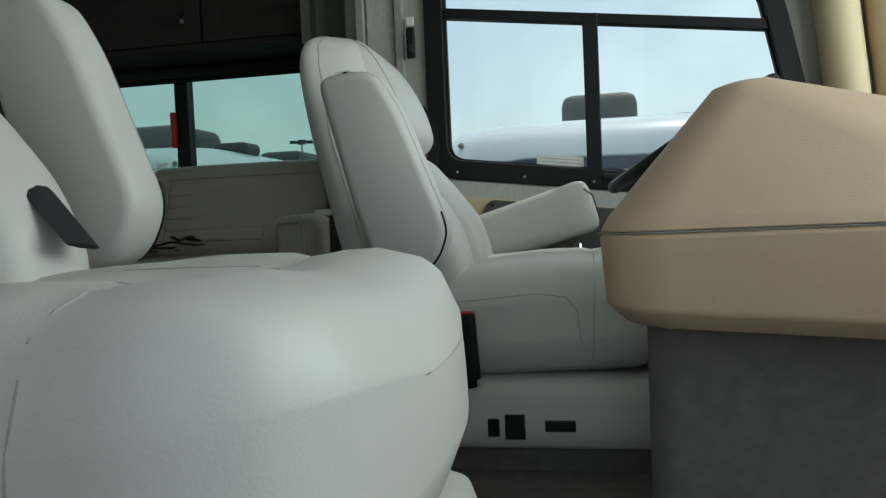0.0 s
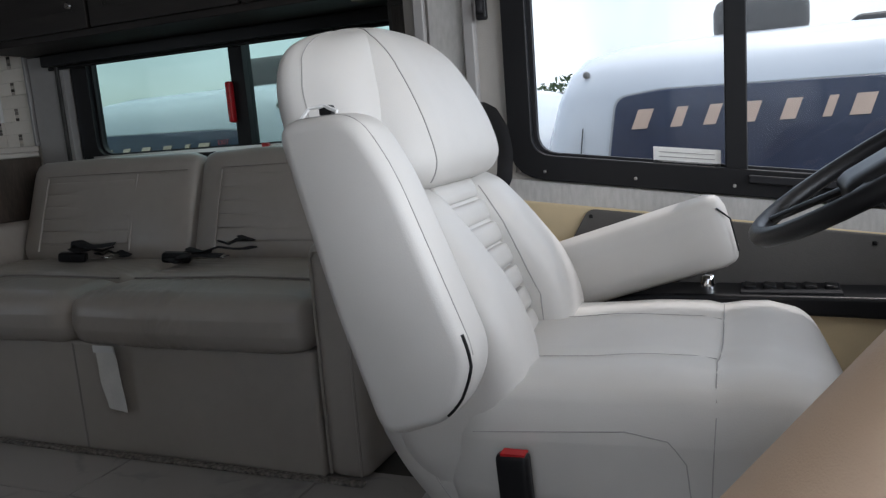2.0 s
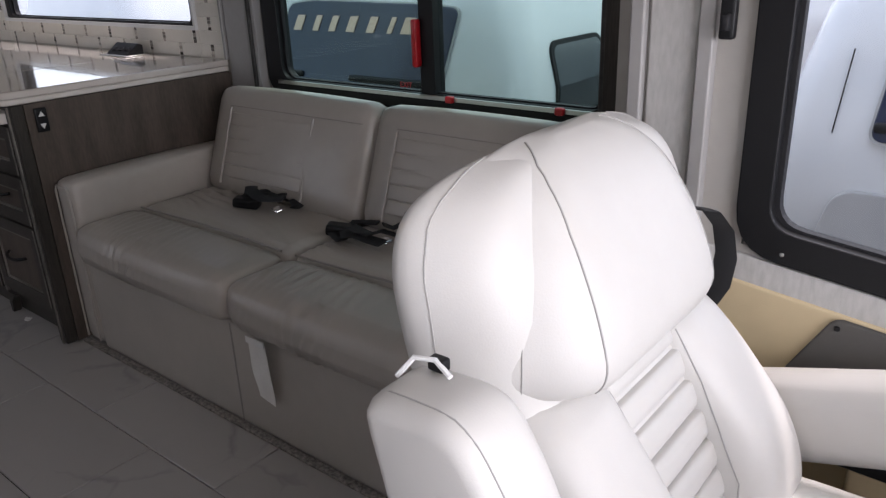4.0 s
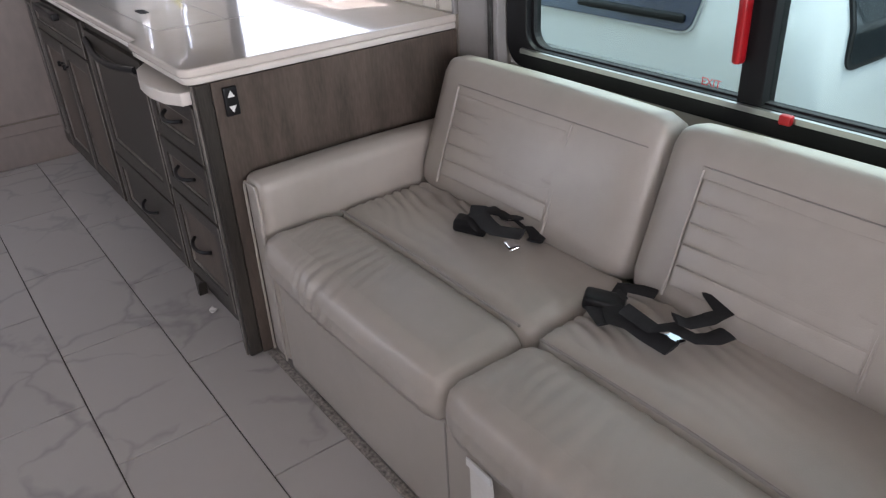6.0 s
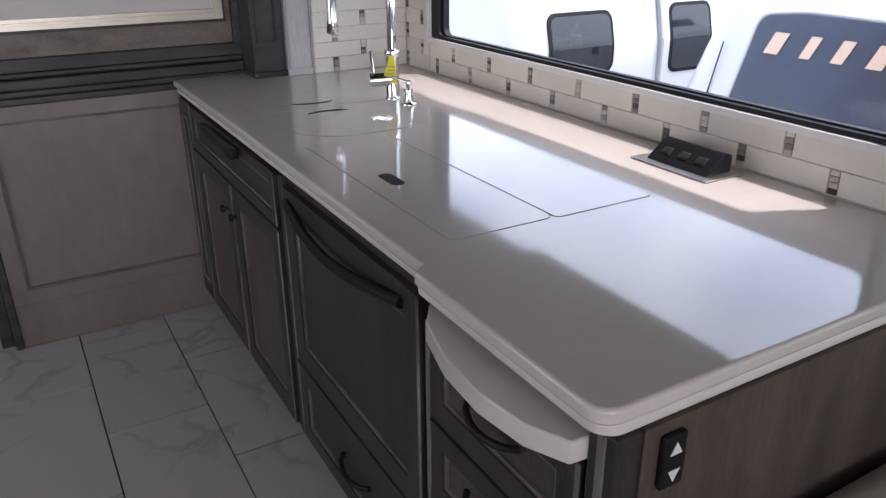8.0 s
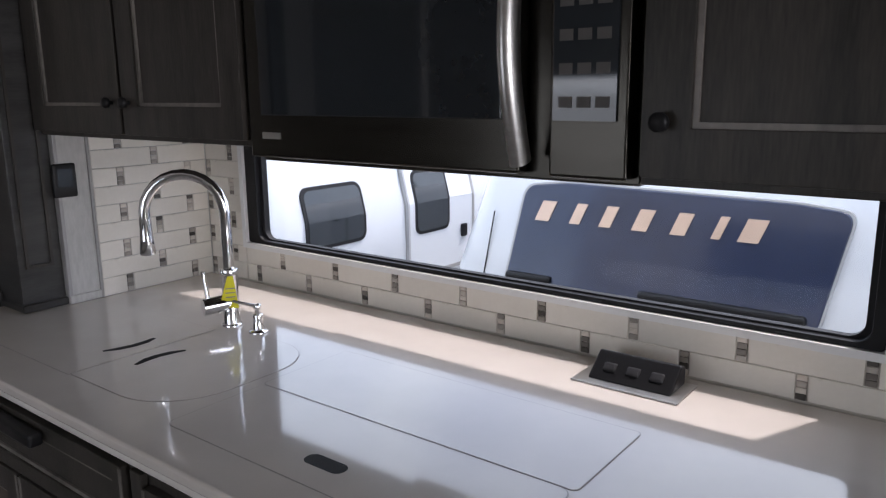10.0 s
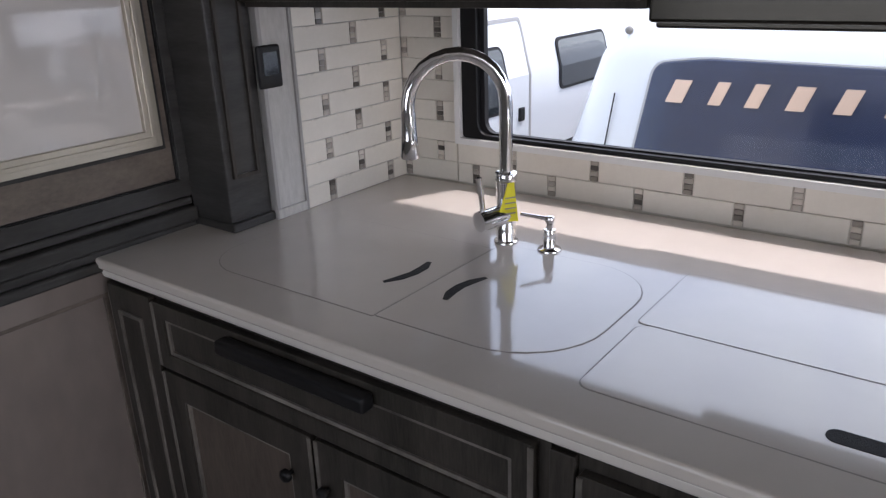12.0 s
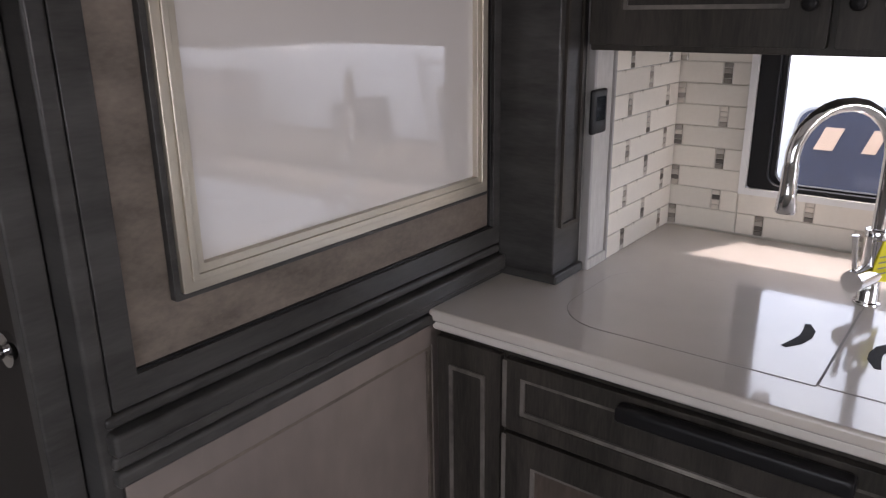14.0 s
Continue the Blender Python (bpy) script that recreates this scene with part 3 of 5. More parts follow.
# ---------------------------------------------------------------- countertop
top = thing("countertop", "polished taupe solid-surface kitchen countertop, its edge toned paler as if lit", "countertop", (0, 0, 0.865))
front = [(-2.298, WALL_Y - 0.008), (-2.298, 0.008), (-0.462, 0.006), (-0.446, -0.018)]
corner = [(-0.035 + 0.035 * math.sin(a), 0.017 - 0.035 * math.cos(a)) for a in [radians(15 * i) for i in range(7)]]
outline = front + corner + [(0.0, WALL_Y - 0.008)]
part("slab", prism(outline, "z", 0.020, 0.045), "counter", top, bevel=0.007, seg=3)
# Edge colour is paler than the slab to carry the light on the counter's end.
part("edge", prism([(x * 0.9965 - 0.004, y + 0.008 if y < 0.5 else y) for x, y in outline], "z", 0.0, 0.020), "edge", top, "pale stepped lower edge", bevel=0.006, seg=3)
sink_l = rounded(-2.088, -1.613, 0.113, 0.485, 0.02, 8, (0.11, 0.004, 0.004, 0.13))
sink_r = rounded(-1.609, -1.262, 0.117, 0.520, 0.02, 8, (0.004, 0.15, 0.13, 0.004))
cook_b = rounded(-1.232, -0.517, 0.325, 0.566, 0.012)
cook_f = rounded(-1.226, -0.522, 0.098, 0.321, 0.02)
for nm, o, lab in (("sink_cover", sink_l, "inlaid sink cover with finger slot"), ("sink_cover", sink_r, "inlaid sink cover with finger slot"),
                   ("cooktop_cover", cook_b, "inlaid cooktop cover"), ("cooktop_cover", cook_f, "inlaid cooktop cover with finger hole")):
    c = part(nm, prism(o, "z", 0.0450, 0.0462), "counter", top, lab)
    part("joint", ring(inset_outline(o, -0.0022), inset_outline(o, 0.0003), "z", 0.0449, 0.0456), "seam", c)


# No hole is cut: a flat black strip shows the slot's inner shade.
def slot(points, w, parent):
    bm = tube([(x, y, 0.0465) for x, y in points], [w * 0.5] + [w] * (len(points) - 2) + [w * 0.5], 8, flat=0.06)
    part("finger_slot", bm, "strap", parent, "flat black inlay for the shade in a finger slot")


kids = [c for c in top.children if "cover" in c.name]
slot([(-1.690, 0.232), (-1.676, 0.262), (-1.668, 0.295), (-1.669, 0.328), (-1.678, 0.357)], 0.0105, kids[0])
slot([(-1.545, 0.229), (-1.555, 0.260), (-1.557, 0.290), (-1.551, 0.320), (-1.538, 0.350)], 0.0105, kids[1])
# The hole's darkness is a black oval laid on the cover.
part("finger_slot", prism(rounded(-0.922, -0.836, 0.146, 0.178, 0.015, 6), "z", 0.0455, 0.0468), "strap", kids[3], "flat black inlay for the shade in an oval finger hole")
leaf = thing("pull_out_leaf", "pale rounded pull-out counter leaf above the drawers", "counter leaf", (0, 0, 0.80))
part("slab", prism([(-0.462, 0.05), (-0.455, 0.015), (-0.40, -0.022), (-0.30, -0.048), (-0.20, -0.055), (-0.11, -0.043), (-0.052, -0.015), (-0.047, 0.05)], "z", 0.004, 0.040), "edge", leaf, bevel=0.004)
part("runner", box(-0.45, -0.06, 0.052, 0.60, 0.008, 0.036), "wood", leaf, "wooden sliding runner")

# ---------------------------------------------------------------- base cabinets
FRONT_Y = 0.032


def pull(parent, x, z, w, y=FRONT_Y - 0.014, drop=0.028):
    """Black arched bar pull."""
    pts = [(x + w * (i / 8 - 0.5), y - 0.026 * math.sin(math.pi * i / 8) ** 0.6, z - drop * 0.25 * math.sin(math.pi * i / 8)) for i in range(9)]
    part("handle", tube(pts, 0.0065, 8), "black", parent, "black arched metal pull", smooth=True)


def framed_front(name, parent, x0, x1, z0, z1, y=FRONT_Y, rail=0.05, panel="wood", label="", frame_mat="wood", bead="glaze"):
    """Door or drawer front: frame of four rails, a recessed panel and a pale worn bead."""
    r = min(rail, (z1 - z0) * 0.27)
    d = part(name, ring(rounded(x0, x1, z0, z1, 0.004, 2), rounded(x0 + r, x1 - r, z0 + r, z1 - r, 0.002, 2), "y", y - 0.018, y), frame_mat, parent, label, bevel=0.003)
    part("panel", box(x0 + r * 0.9, x1 - r * 0.9, y - 0.008, y - 0.002, z0 + r * 0.9, z1 - r * 0.9), panel, d)
    part("bead", ring(rounded(x0 + r * 0.98, x1 - r * 0.98, z0 + r * 0.98, z1 - r * 0.98, 0.002, 2), rounded(x0 + r + 0.008, x1 - r - 0.008, z0 + r + 0.008, z1 - r - 0.008, 0.002, 2), "y", y - 0.013, y - 0.007), bead, d, "pale rubbed bead" if bead == "glaze" else "")
    if z1 < 0.9:
        for xe in (x0 + 0.003, x1 - 0.003):
            part("edge_bead", box(xe - 0.0045, xe + 0.0045, y - 0.0195, y - 0.0175, z0 + 0.004, z1 - 0.004), "glaze", d, "pale rubbed edge")
    return d


def carcass(name, label, x0, x1, kick=True):
    c = thing(name, label, "cabinet", (0, 0, 0), group="kitchen base cabinets")
    part("body", box(x0 + 0.001, x1 - 0.001, FRONT_Y, WALL_Y - 0.01, 0.09, 0.864), "wood", c)
    part("kick_board", box(x0 + 0.002, x1 - 0.002, FRONT_Y + 0.03, FRONT_Y + 0.05, 0.0, 0.092), "wood_h", c, "recessed kick board")
    return c


c1 = carcass("base_cabinet", "grey-brown wooden sink cabinet with two doors and a drawer", -2.285, -1.225)
part("stile", box(-2.282, -2.130, FRONT_Y - 0.016, FRONT_Y - 0.001, 0.095, 0.855), "wood", c1, bevel=0.002)
part("bead", ring(rounded(-2.250, -2.165, 0.16, 0.80, 0.002, 2), rounded(-2.242, -2.173, 0.168, 0.792, 0.002, 2), "y", FRONT_Y - 0.020, FRONT_Y - 0.013), "glaze", c1)
dr = framed_front("drawer_front", c1, -2.122, -1.245, 0.704, 0.852, rail=0.034)
part("handle", pillow(0.36, 0.030, 0.030, 0.007, m=T(-1.705, FRONT_Y - 0.036, 0.829)), "black", dr, "long black bar pull", smooth=True)
for hx in (-1.85, -1.56):
    part("handle_post", box(hx - 0.006, hx + 0.006, FRONT_Y - 0.03, FRONT_Y - 0.012, 0.822, 0.836), "black", dr)
for x0, x1, kx in ((-2.122, -1.690, -1.748), (-1.680, -1.245, -1.655)):
    d = framed_front("door", c1, x0, x1, 0.10, 0.696, rail=0.06, panel="doorpanel")
    part("knob", lathe([(0.005, 0), (0.005, 0.012), (0.013, 0.014), (0.013, 0.022), (0.009, 0.026)], n=10), "black", d, "black square-shanked knob", smooth=True).matrix_basis = T(kx, FRONT_Y - 0.016, 0.60, 90)
c2 = carcass("base_cabinet", "grey-brown panelled dishwasher cabinet with a curved black pull", -1.222, -0.478)
part("stile", box(-1.222, -1.185, FRONT_Y - 0.014, FRONT_Y - 0.001, 0.095, 0.855), "wood", c2, bevel=0.002)
d = framed_front("door", c2, -1.178, -0.492, 0.352, 0.835, rail=0.06)
part("handle", tube([(-1.15 + 0.6 * i / 12, FRONT_Y - 0.02 - 0.030 * math.sin(math.pi * i / 12), 0.800 - 0.020 * math.sin(math.pi * i / 12)) for i in range(13)], 0.012, 8), "black", d, "long curved black pull", smooth=True)
d = framed_front("drawer_front", c2, -1.178, -0.492, 0.105, 0.342, rail=0.045)
pull(d, -0.83, 0.225, 0.15)
c3 = carcass("base_cabinet", "grey-brown wooden unit with three drawers and black pulls", -0.476, -0.008)
part("stile", box(-0.476, -0.462, FRONT_Y - 0.014, FRONT_Y - 0.001, 0.095, 0.80), "glaze", c3)
for z0, z1 in ((0.622, 0.792), (0.440, 0.613), (0.125, 0.431)):
    d = framed_front("drawer_front", c3, -0.456, -0.062, z0, z1, y=FRONT_Y - 0.002, rail=0.045, panel="doorpanel")
    pull(d, -0.262, (z0 + z1) / 2 + 0.015, 0.14, y=FRONT_Y - 0.018)
part("corner_post", box(-0.052, 0.0, FRONT_Y - 0.022, FRONT_Y + 0.02, 0.0, 0.864), "wood", c3, bevel=0.006)
part("corner_bead", box(-0.030, -0.018, FRONT_Y - 0.026, FRONT_Y - 0.021, 0.0, 0.860), "glaze", c3)
part("foot", prism([(-0.46, 0.0), (-0.45, 0.05), (-0.40, 0.092), (-0.48, 0.092), (-0.48, 0.0)], "y", FRONT_Y - 0.012, FRONT_Y + 0.02), "wood", c3, "curved foot", bevel=0.003)
# Same wood as the cabinets; the lighter tone stands for light on this end.
part("end_panel", box(-0.0075, 0.0, FRONT_Y + 0.021, WALL_Y - 0.01, 0.0, 0.864), "doorpanel", c3, "plain end panel in a lighter wood tone, as if lit")
swt = thing("slide_switch", "black rocker switch plate with two white arrows", "switch", (0.001, 0.098, 0.808))
part("plate", pillow(0.010, 0.040, 0.080, 0.004, m=T(0.005, 0, 0)), "black", swt, smooth=True)
for s in (1, -1):
    part("arrow", prism([(-0.010, s * 0.012), (0.010, s * 0.012), (0.0, s * 0.030)][::s], "x", 0.0101, 0.0112), "white", swt, "white arrow")

# ---------------------------------------------------------------- pantry with glazed door
pan = thing("pantry", "tall taupe panelled pantry with a pale glass door", "cabinet", (0, 0, 0))
PX = -2.305
part("body", box(REAR, PX - 0.02, -0.645, 0.385, 0.0, TOP), "mould", pan)
part("side_edge", box(PX - 0.06, PX + 0.004, -0.668, -0.640, 0.0, TOP), "mould", pan, bevel=0.006)
part("base_board", box(PX - 0.03, PX - 0.006, -0.645, 0.30, 0.0, 0.170), "panel", pan, bevel=0.004)


def face_ring(y0, y1, z0, z1, w, x0, x1, material, name, parent, bevel=0.003):
    return part(name, ring(rounded(y0, y1, z0, z1, 0.002, 2), rounded(y0 + w, y1 - w, z0 + w, z1 - w, 0.002, 2), "x", x0, x1), material, parent, bevel=bevel)


low = face_ring(-0.640, 0.08, 0.172, 0.875, 0.052, PX - 0.02, PX + 0.002, "panel", "lower_panel", pan, 0.006)
face_ring(-0.592, 0.032, 0.220, 0.827, 0.014, PX - 0.012, PX - 0.002, "mottle", "bead", low)
part("panel", box(PX - 0.02, PX - 0.008, -0.590, 0.030, 0.222, 0.825), "panel", low)
for z0, z1, o in ((0.876, 0.900, 0.020), (0.900, 0.922, 0.012), (0.924, 0.958, 0.026), (0.960, 0.978, 0.010)):
    part("moulding", box(PX - 0.02, PX + o, -0.655, 0.266, z0, z1), "mould", pan, bevel=0.007, seg=3)
up = face_ring(-0.640, 0.285, 0.980, TOP - 0.02, 0.040, PX - 0.02, PX + 0.004, "mould", "upper_door", pan, 0.006)
part("panel", box(PX - 0.02, PX - 0.010, -0.601, 0.246, 1.019, TOP - 0.06), "mottle", up)
# Raised black ring in place of the shade of a groove; none is cut.
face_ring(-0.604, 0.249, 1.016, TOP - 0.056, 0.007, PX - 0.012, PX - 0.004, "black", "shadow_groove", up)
gf = face_ring(-0.520, 0.212, 1.108, TOP - 0.15, 0.036, PX - 0.010, PX + 0.010, "gold", "glass_frame", up, 0.006)
face_ring(-0.530, 0.222, 1.098, TOP - 0.14, 0.010, PX - 0.010, PX + 0.003, "mould", "outer_bead", up)
face_ring(-0.506, 0.198, 1.122, TOP - 0.164, 0.010, PX + 0.009, PX + 0.014, "gold", "raised_lip", gf, 0.004)
part("glass", box(PX - 0.008, PX - 0.002, -0.486, 0.178, 1.142, TOP - 0.184), "frosted", gf, "glossy pale backed glass")
post = thing("counter_post", "dark grey wooden post with a recessed panel on the counter", "post", (0, 0, 0.91))
part("body", box(PX + 0.002, -2.165, 0.268, 0.386, 0.0, TOP - 0.91), "mould", post, bevel=0.004)
part("bead", ring(rounded(0.286, 0.360, 0.12, TOP - 1.0, 0.002, 2), rounded(0.294, 0.352, 0.128, TOP - 1.01, 0.002, 2), "x", -2.166, -2.158), "wood", post)
part("foot", box(PX + 0.002, -2.155, 0.264, 0.390, 0.0, 0.022), "mould", post, bevel=0.005)
tagged(put("skirting_wall", box(-2.160, -2.144, 0.389, 0.486, 0.9105, 0.935), "linen", bevel=0.003), "pale strip at the foot of the linen wall", "trim", kind="structure")
th = thing("thermostat", "black framed thermostat panel with a grey screen on linen", "thermostat", (-2.149, 0.408, 1.262))
part("case", pillow(0.012, 0.066, 0.094, 0.006, m=T(0.003, 0, 0)), "black", th, smooth=True)
part("screen", box(0.0085, 0.0100, -0.020, 0.020, -0.018, 0.032), "dim", th, "grey glossy screen")

# hallway door behind the pantry
hd = thing("door_1", "dark wooden hallway door folded open with a chrome knob", "door", (0, 0, 0), kind="structure")
part("leaf", box(-2.98, -2.374, -0.706, -0.672, 0.01, 2.0), "darkwood", hd, bevel=0.003)
part("edge_strip", box(-2.372, -2.345, -0.712, -0.670, 0.0, TOP), "mould", hd, bevel=0.004)
part("door_handle", lathe([(0.024, 0), (0.024, 0.008), (0.010, 0.012), (0.010, 0.030), (0.022, 0.036), (0.027, 0.048), (0.022, 0.060), (0.008, 0.064)]), "chrome", hd, "chrome knob", smooth=True).matrix_basis = T(-2.405, -0.706, 1.070, 90, 0, 0)
tagged(put("wall_hall", box(REAR, PX - 0.02, -1.56, -1.51, 0, TOP), "wall"), "grey hallway side wall", "wall", kind="structure")

# ---------------------------------------------------------------- upper cabinets and microwave
UY = 0.362


def upper(x0, x1, z0, doors, label):
    c = thing("upper_cabinet", label, "cabinet", (0, 0, 0), group="upper kitchen cabinets")
    part("body", box(x0, x1, UY, WALL_Y - 0.02, z0, TOP - 0.002), "wood", c, bevel=0.003)
    n = len(doors)
    for i, knob in enumerate(doors):
        a, b = x0 + (x1 - x0) * i / n + 0.006, x0 + (x1 - x0) * (i + 1) / n - 0.006
        d = framed_front("door", c, a, b, z0 + 0.012, TOP - 0.04, y=UY - 0.001, rail=0.065)
        kx = b - 0.03 if knob > 0 else a + 0.03
        part("knob", lathe([(0.005, 0), (0.005, 0.012), (0.013, 0.014), (0.013, 0.022), (0.009, 0.026)], n=10), "black", d, "black knob", smooth=True).matrix_basis = T(kx, UY - 0.017, z0 + 0.085, 90)
    return c


upper(-2.148, -1.262, 1.390, (1, -1), "dark grey-brown upper cabinet with two framed doors")
upper(-0.455, -0.012, 1.368, (-1,), "dark grey-brown upper cabinet with one framed door")
mw = thing("microwave", "black-stainless over-range microwave with a bowed steel handle", "microwave", (0, 0, 0))
part("body", box(-1.256, -0.462, UY + 0.02, WALL_Y - 0.02, 1.362, 1.80), "steel", mw, bevel=0.004)
md = part("door", box(-1.256, -0.640, UY - 0.012, UY + 0.019, 1.372, 1.795), "steel", mw, bevel=0.006)
part("door_glass", box(-1.215, -0.668, UY - 0.016, UY - 0.011, 1.452, 1.76), "dim", md, "dark glossy door glass", bevel=0.003)
part("handle", tube([(-0.625, UY - 0.03 - 0.035 * math.sin(math.pi * i / 10), 1.392 + 0.36 * i / 10) for i in range(11)], 0.014, 10, flat=1.5), "satin", md, "bowed steel handle", smooth=True)
cp = part("control_panel", box(-0.590, -0.470, UY - 0.012, UY + 0.019, 1.372, 1.795), "steel", mw, bevel=0.005)
part("keypad", box(-0.582, -0.486, UY - 0.016, UY - 0.011, 1.452, 1.76), "dim", cp, "dark glossy keypad")
for i in range(6):
    for j in range(3):
        part("key", box(-0.572 + j * 0.028, -0.552 + j * 0.028, UY - 0.0175, UY - 0.0155, 1.47 + i * 0.045, 1.485 + i * 0.045), "darkpanel", cp)
part("badge", box(-1.215, -1.165, UY - 0.0145, UY - 0.0115, 1.408, 1.420), "satin", md, "small silver badge")

# ---------------------------------------------------------------- faucet, soap pump, outlet
fa = thing("faucet", "chrome gooseneck pull-down kitchen faucet with side lever", "faucet", (-1.611, 0.537, 0.9105))
part("base", lathe([(0.026, 0), (0.026, 0.004), (0.0255, 0.005), (0.0215, 0.006), (0.0205, 0.008), (0.0205, 0.07), (0.0205, 0.131), (0.0210, 0.133), (0.0228, 0.134), (0.0230, 0.136), (0.0230, 0.149), (0.0222, 0.1505), (0.0145, 0.1515), (0.0136, 0.154)]), "chrome", fa, smooth=True)
dirv = Vector((-0.732, -0.681, 0))
pts = [Vector((0, 0, 0.15)), Vector((0, 0, 0.22)), Vector((0, 0, 0.292))]
for i in range(1, 13):
    a = math.pi * i / 12 * 0.97
    pts.append(dirv * (0.097 * (1 - math.cos(a))) + Vector((0, 0, 0.292 + 0.098 * math.sin(a))))
pts.append(pts[-1] + Vector((0, 0, -0.02)))
part("neck", tube(pts, 0.0135, 12), "chrome", fa, smooth=True)
e = pts[-1]
part("spray_head", lathe([(0.0145, 0), (0.0145, -0.02), (0.016, -0.05), (0.0195, -0.085), (0.017, -0.09)][::-1], at=e), "chrome", fa, "flared chrome spray head", smooth=True)
part("valve", tube([(0, 0, 0.062), (-0.024, -0.066, 0.058)], 0.0215, 20), "chrome", fa, "round side valve", smooth=True)
part("lever", tube([(-0.022, -0.052, 0.070), (-0.026, -0.054, 0.11), (-0.030, -0.056, 0.148)], [0.006, 0.0055, 0.007], 8), "chrome", fa, "thin chrome lever", smooth=True)
tg = thing("warning_tag", "yellow triangular paper tag hanging on the faucet", "tag", (-1.59, 0.512, 0.965))
part("card", prism([(-0.008, -0.01), (0.048, -0.018), (0.036, 0.088), (0.026, 0.10)], "y", -0.001, 0.001, None), "yellow", tg).matrix_basis = T(-0.016, -0.006, 0.010, 0, 0, 58) @ Matrix.Diagonal((0.85, 1, 0.85, 1))
for i in range(4):
    part("text_line", box(0.012, 0.040, -0.0022, -0.0012, 0.004 + i * 0.013, 0.007 + i * 0.013), "seam", tg, "tiny printed line").matrix_basis = T(-0.016, -0.006, 0.010, 0, 0, 58) @ Matrix.Diagonal((0.85, 1, 0.85, 1))
sp = thing("soap_dispenser", "small chrome soap pump with a slim spout", "soap pump", (-1.51, 0.54, 0.9105))
part("base", lathe([(0.0245, 0), (0.0245, 0.003), (0.0235, 0.0045), (0.0155, 0.006), (0.0138, 0.009), (0.0128, 0.034), (0.0128, 0.044), (0.0122, 0.0455), (0.0070, 0.047), (0.0066, 0.056), (0.0080, 0.058), (0.0092, 0.060), (0.0092, 0.070), (0.0080, 0.072), (0.003, 0.073)]), "chrome", sp, smooth=True)
part("spout", tube([(0, 0, 0.066), (-0.02, -0.016, 0.072), (-0.046, -0.037, 0.080)], [0.0052, 0.0042, 0.0036], 8), "chrome", sp, smooth=True)
ou = thing("pop_up_outlet", "tilted black pop-up outlet on a steel base plate", "outlet", (-0.62, 0.765, 0.9105))
part("base_plate", box(-0.115, 0.110, -0.052, 0.062, 0.0, 0.004), "satin", ou, bevel=0.002)
part("housing", prism([(-0.030, 0.004), (0.050, 0.004), (0.050, 0.042), (0.028, 0.050)], "x", -0.088, 0.088), "black", ou, bevel=0.004)
for ox in (-0.05, 0.0, 0.05):
    part("socket", pillow(0.028, 0.006, 0.022, 0.004, m=T(ox, -0.003, 0.026, -52)), "rubber", ou, smooth=True)

# ---------------------------------------------------------------- sofa
so = thing("sofa", "taupe leather two-seat sofa bed with channelled back cushions", "sofa", (0, 0, 0))
part("base", box(0.135, 1.742, 0.085, 0.80, 0.0, 0.335), "sofa", so, "flat upholstered front", bevel=0.012, seg=3)
part("base_seam", box(0.930, 0.936, 0.0835, 0.0845, 0.01, 0.33), "seam", so)
for x0, x1 in ((0.012, 0.132), (1.745, 1.868)):
    xc = (x0 + x1) / 2
    arm = soft("arm", so, "sofa", sx=x1 - x0, sy=0.74, sz=0.61, r=0.035, bz=0.010, m=T(xc, 0.452, 0.308))
    part("welt", tube([(x0 + 0.018, 0.0805, 0.02), (x0 + 0.018, 0.0805, 0.575), (x0 + 0.030, 0.0800, 0.592), (x1 - 0.030, 0.0800, 0.592), (x1 - 0.018, 0.0805, 0.575), (x1 - 0.018, 0.0805, 0.02)], 0.004, 6), "sofa", arm, smooth=True)
for x0, x1 in ((0.134, 0.954), (0.957, 1.743)):
    xc, w = (x0 + x1) / 2, x1 - x0
    bo = soft("front_bolster", so, "sofa", sx=w, sy=0.262, sz=0.150, r=0.055, by=0.012, bz=0.008, m=T(xc, 0.178, 0.402), inner=72, wrinkle=0.0060, folds=(-0.13, -0.08, 0.17))
    part("welt", tube([(x0 + 0.03, 0.300, 0.474), (xc, 0.302, 0.481), (x1 - 0.03, 0.300, 0.474)], 0.0035, 6), "seam", bo, smooth=True)
    part("seat_cushion", pillow(w, 0.34, 0.150, 0.045, bz=0.014, m=T(xc, 0.465, 0.400), inner=72, wrinkle=0.0060, across=True, folds=(-0.26, 0.06, 0.17)), "sofa", so, smooth=True)
    tilt = -20
    bk = part("back_cushion", pillow(w, 0.135, 0.405, 0.055, by=0.020, bz=0.008, m=T(xc, 0.705, 0.640, tilt), inner=14), "sofa", so, smooth=True)
    # stitched centre panel: channels between two upright welts
    for i in range(5):
        part("channel", pillow(w * 0.52, 0.016, 0.0468, 0.005, by=0.002, m=T(xc, 0.705, 0.640, tilt) @ T(-0.08 * w, -0.0770 + 0.0010 * abs(i - 2), -0.115 + i * 0.0475)), "sofa", bk, smooth=True)
    for sx in (-0.35, 0.19):
        part("welt", tube([T(xc, 0.705, 0.640, tilt) @ Vector((sx * w, -0.080, z)) for z in (-0.165, -0.06, 0.05, 0.115)], 0.0042, 6), "sofa", bk, smooth=True)
    part("welt", tube([T(xc, 0.705, 0.640, tilt) @ Vector((u * w, -0.080 - 0.006 * (1 - (2 * u) ** 2), 0.122)) for u in (-0.35, -0.2, -0.05, 0.1, 0.25, 0.38, 0.47)], 0.0014, 6), "seam", bk, smooth=True)
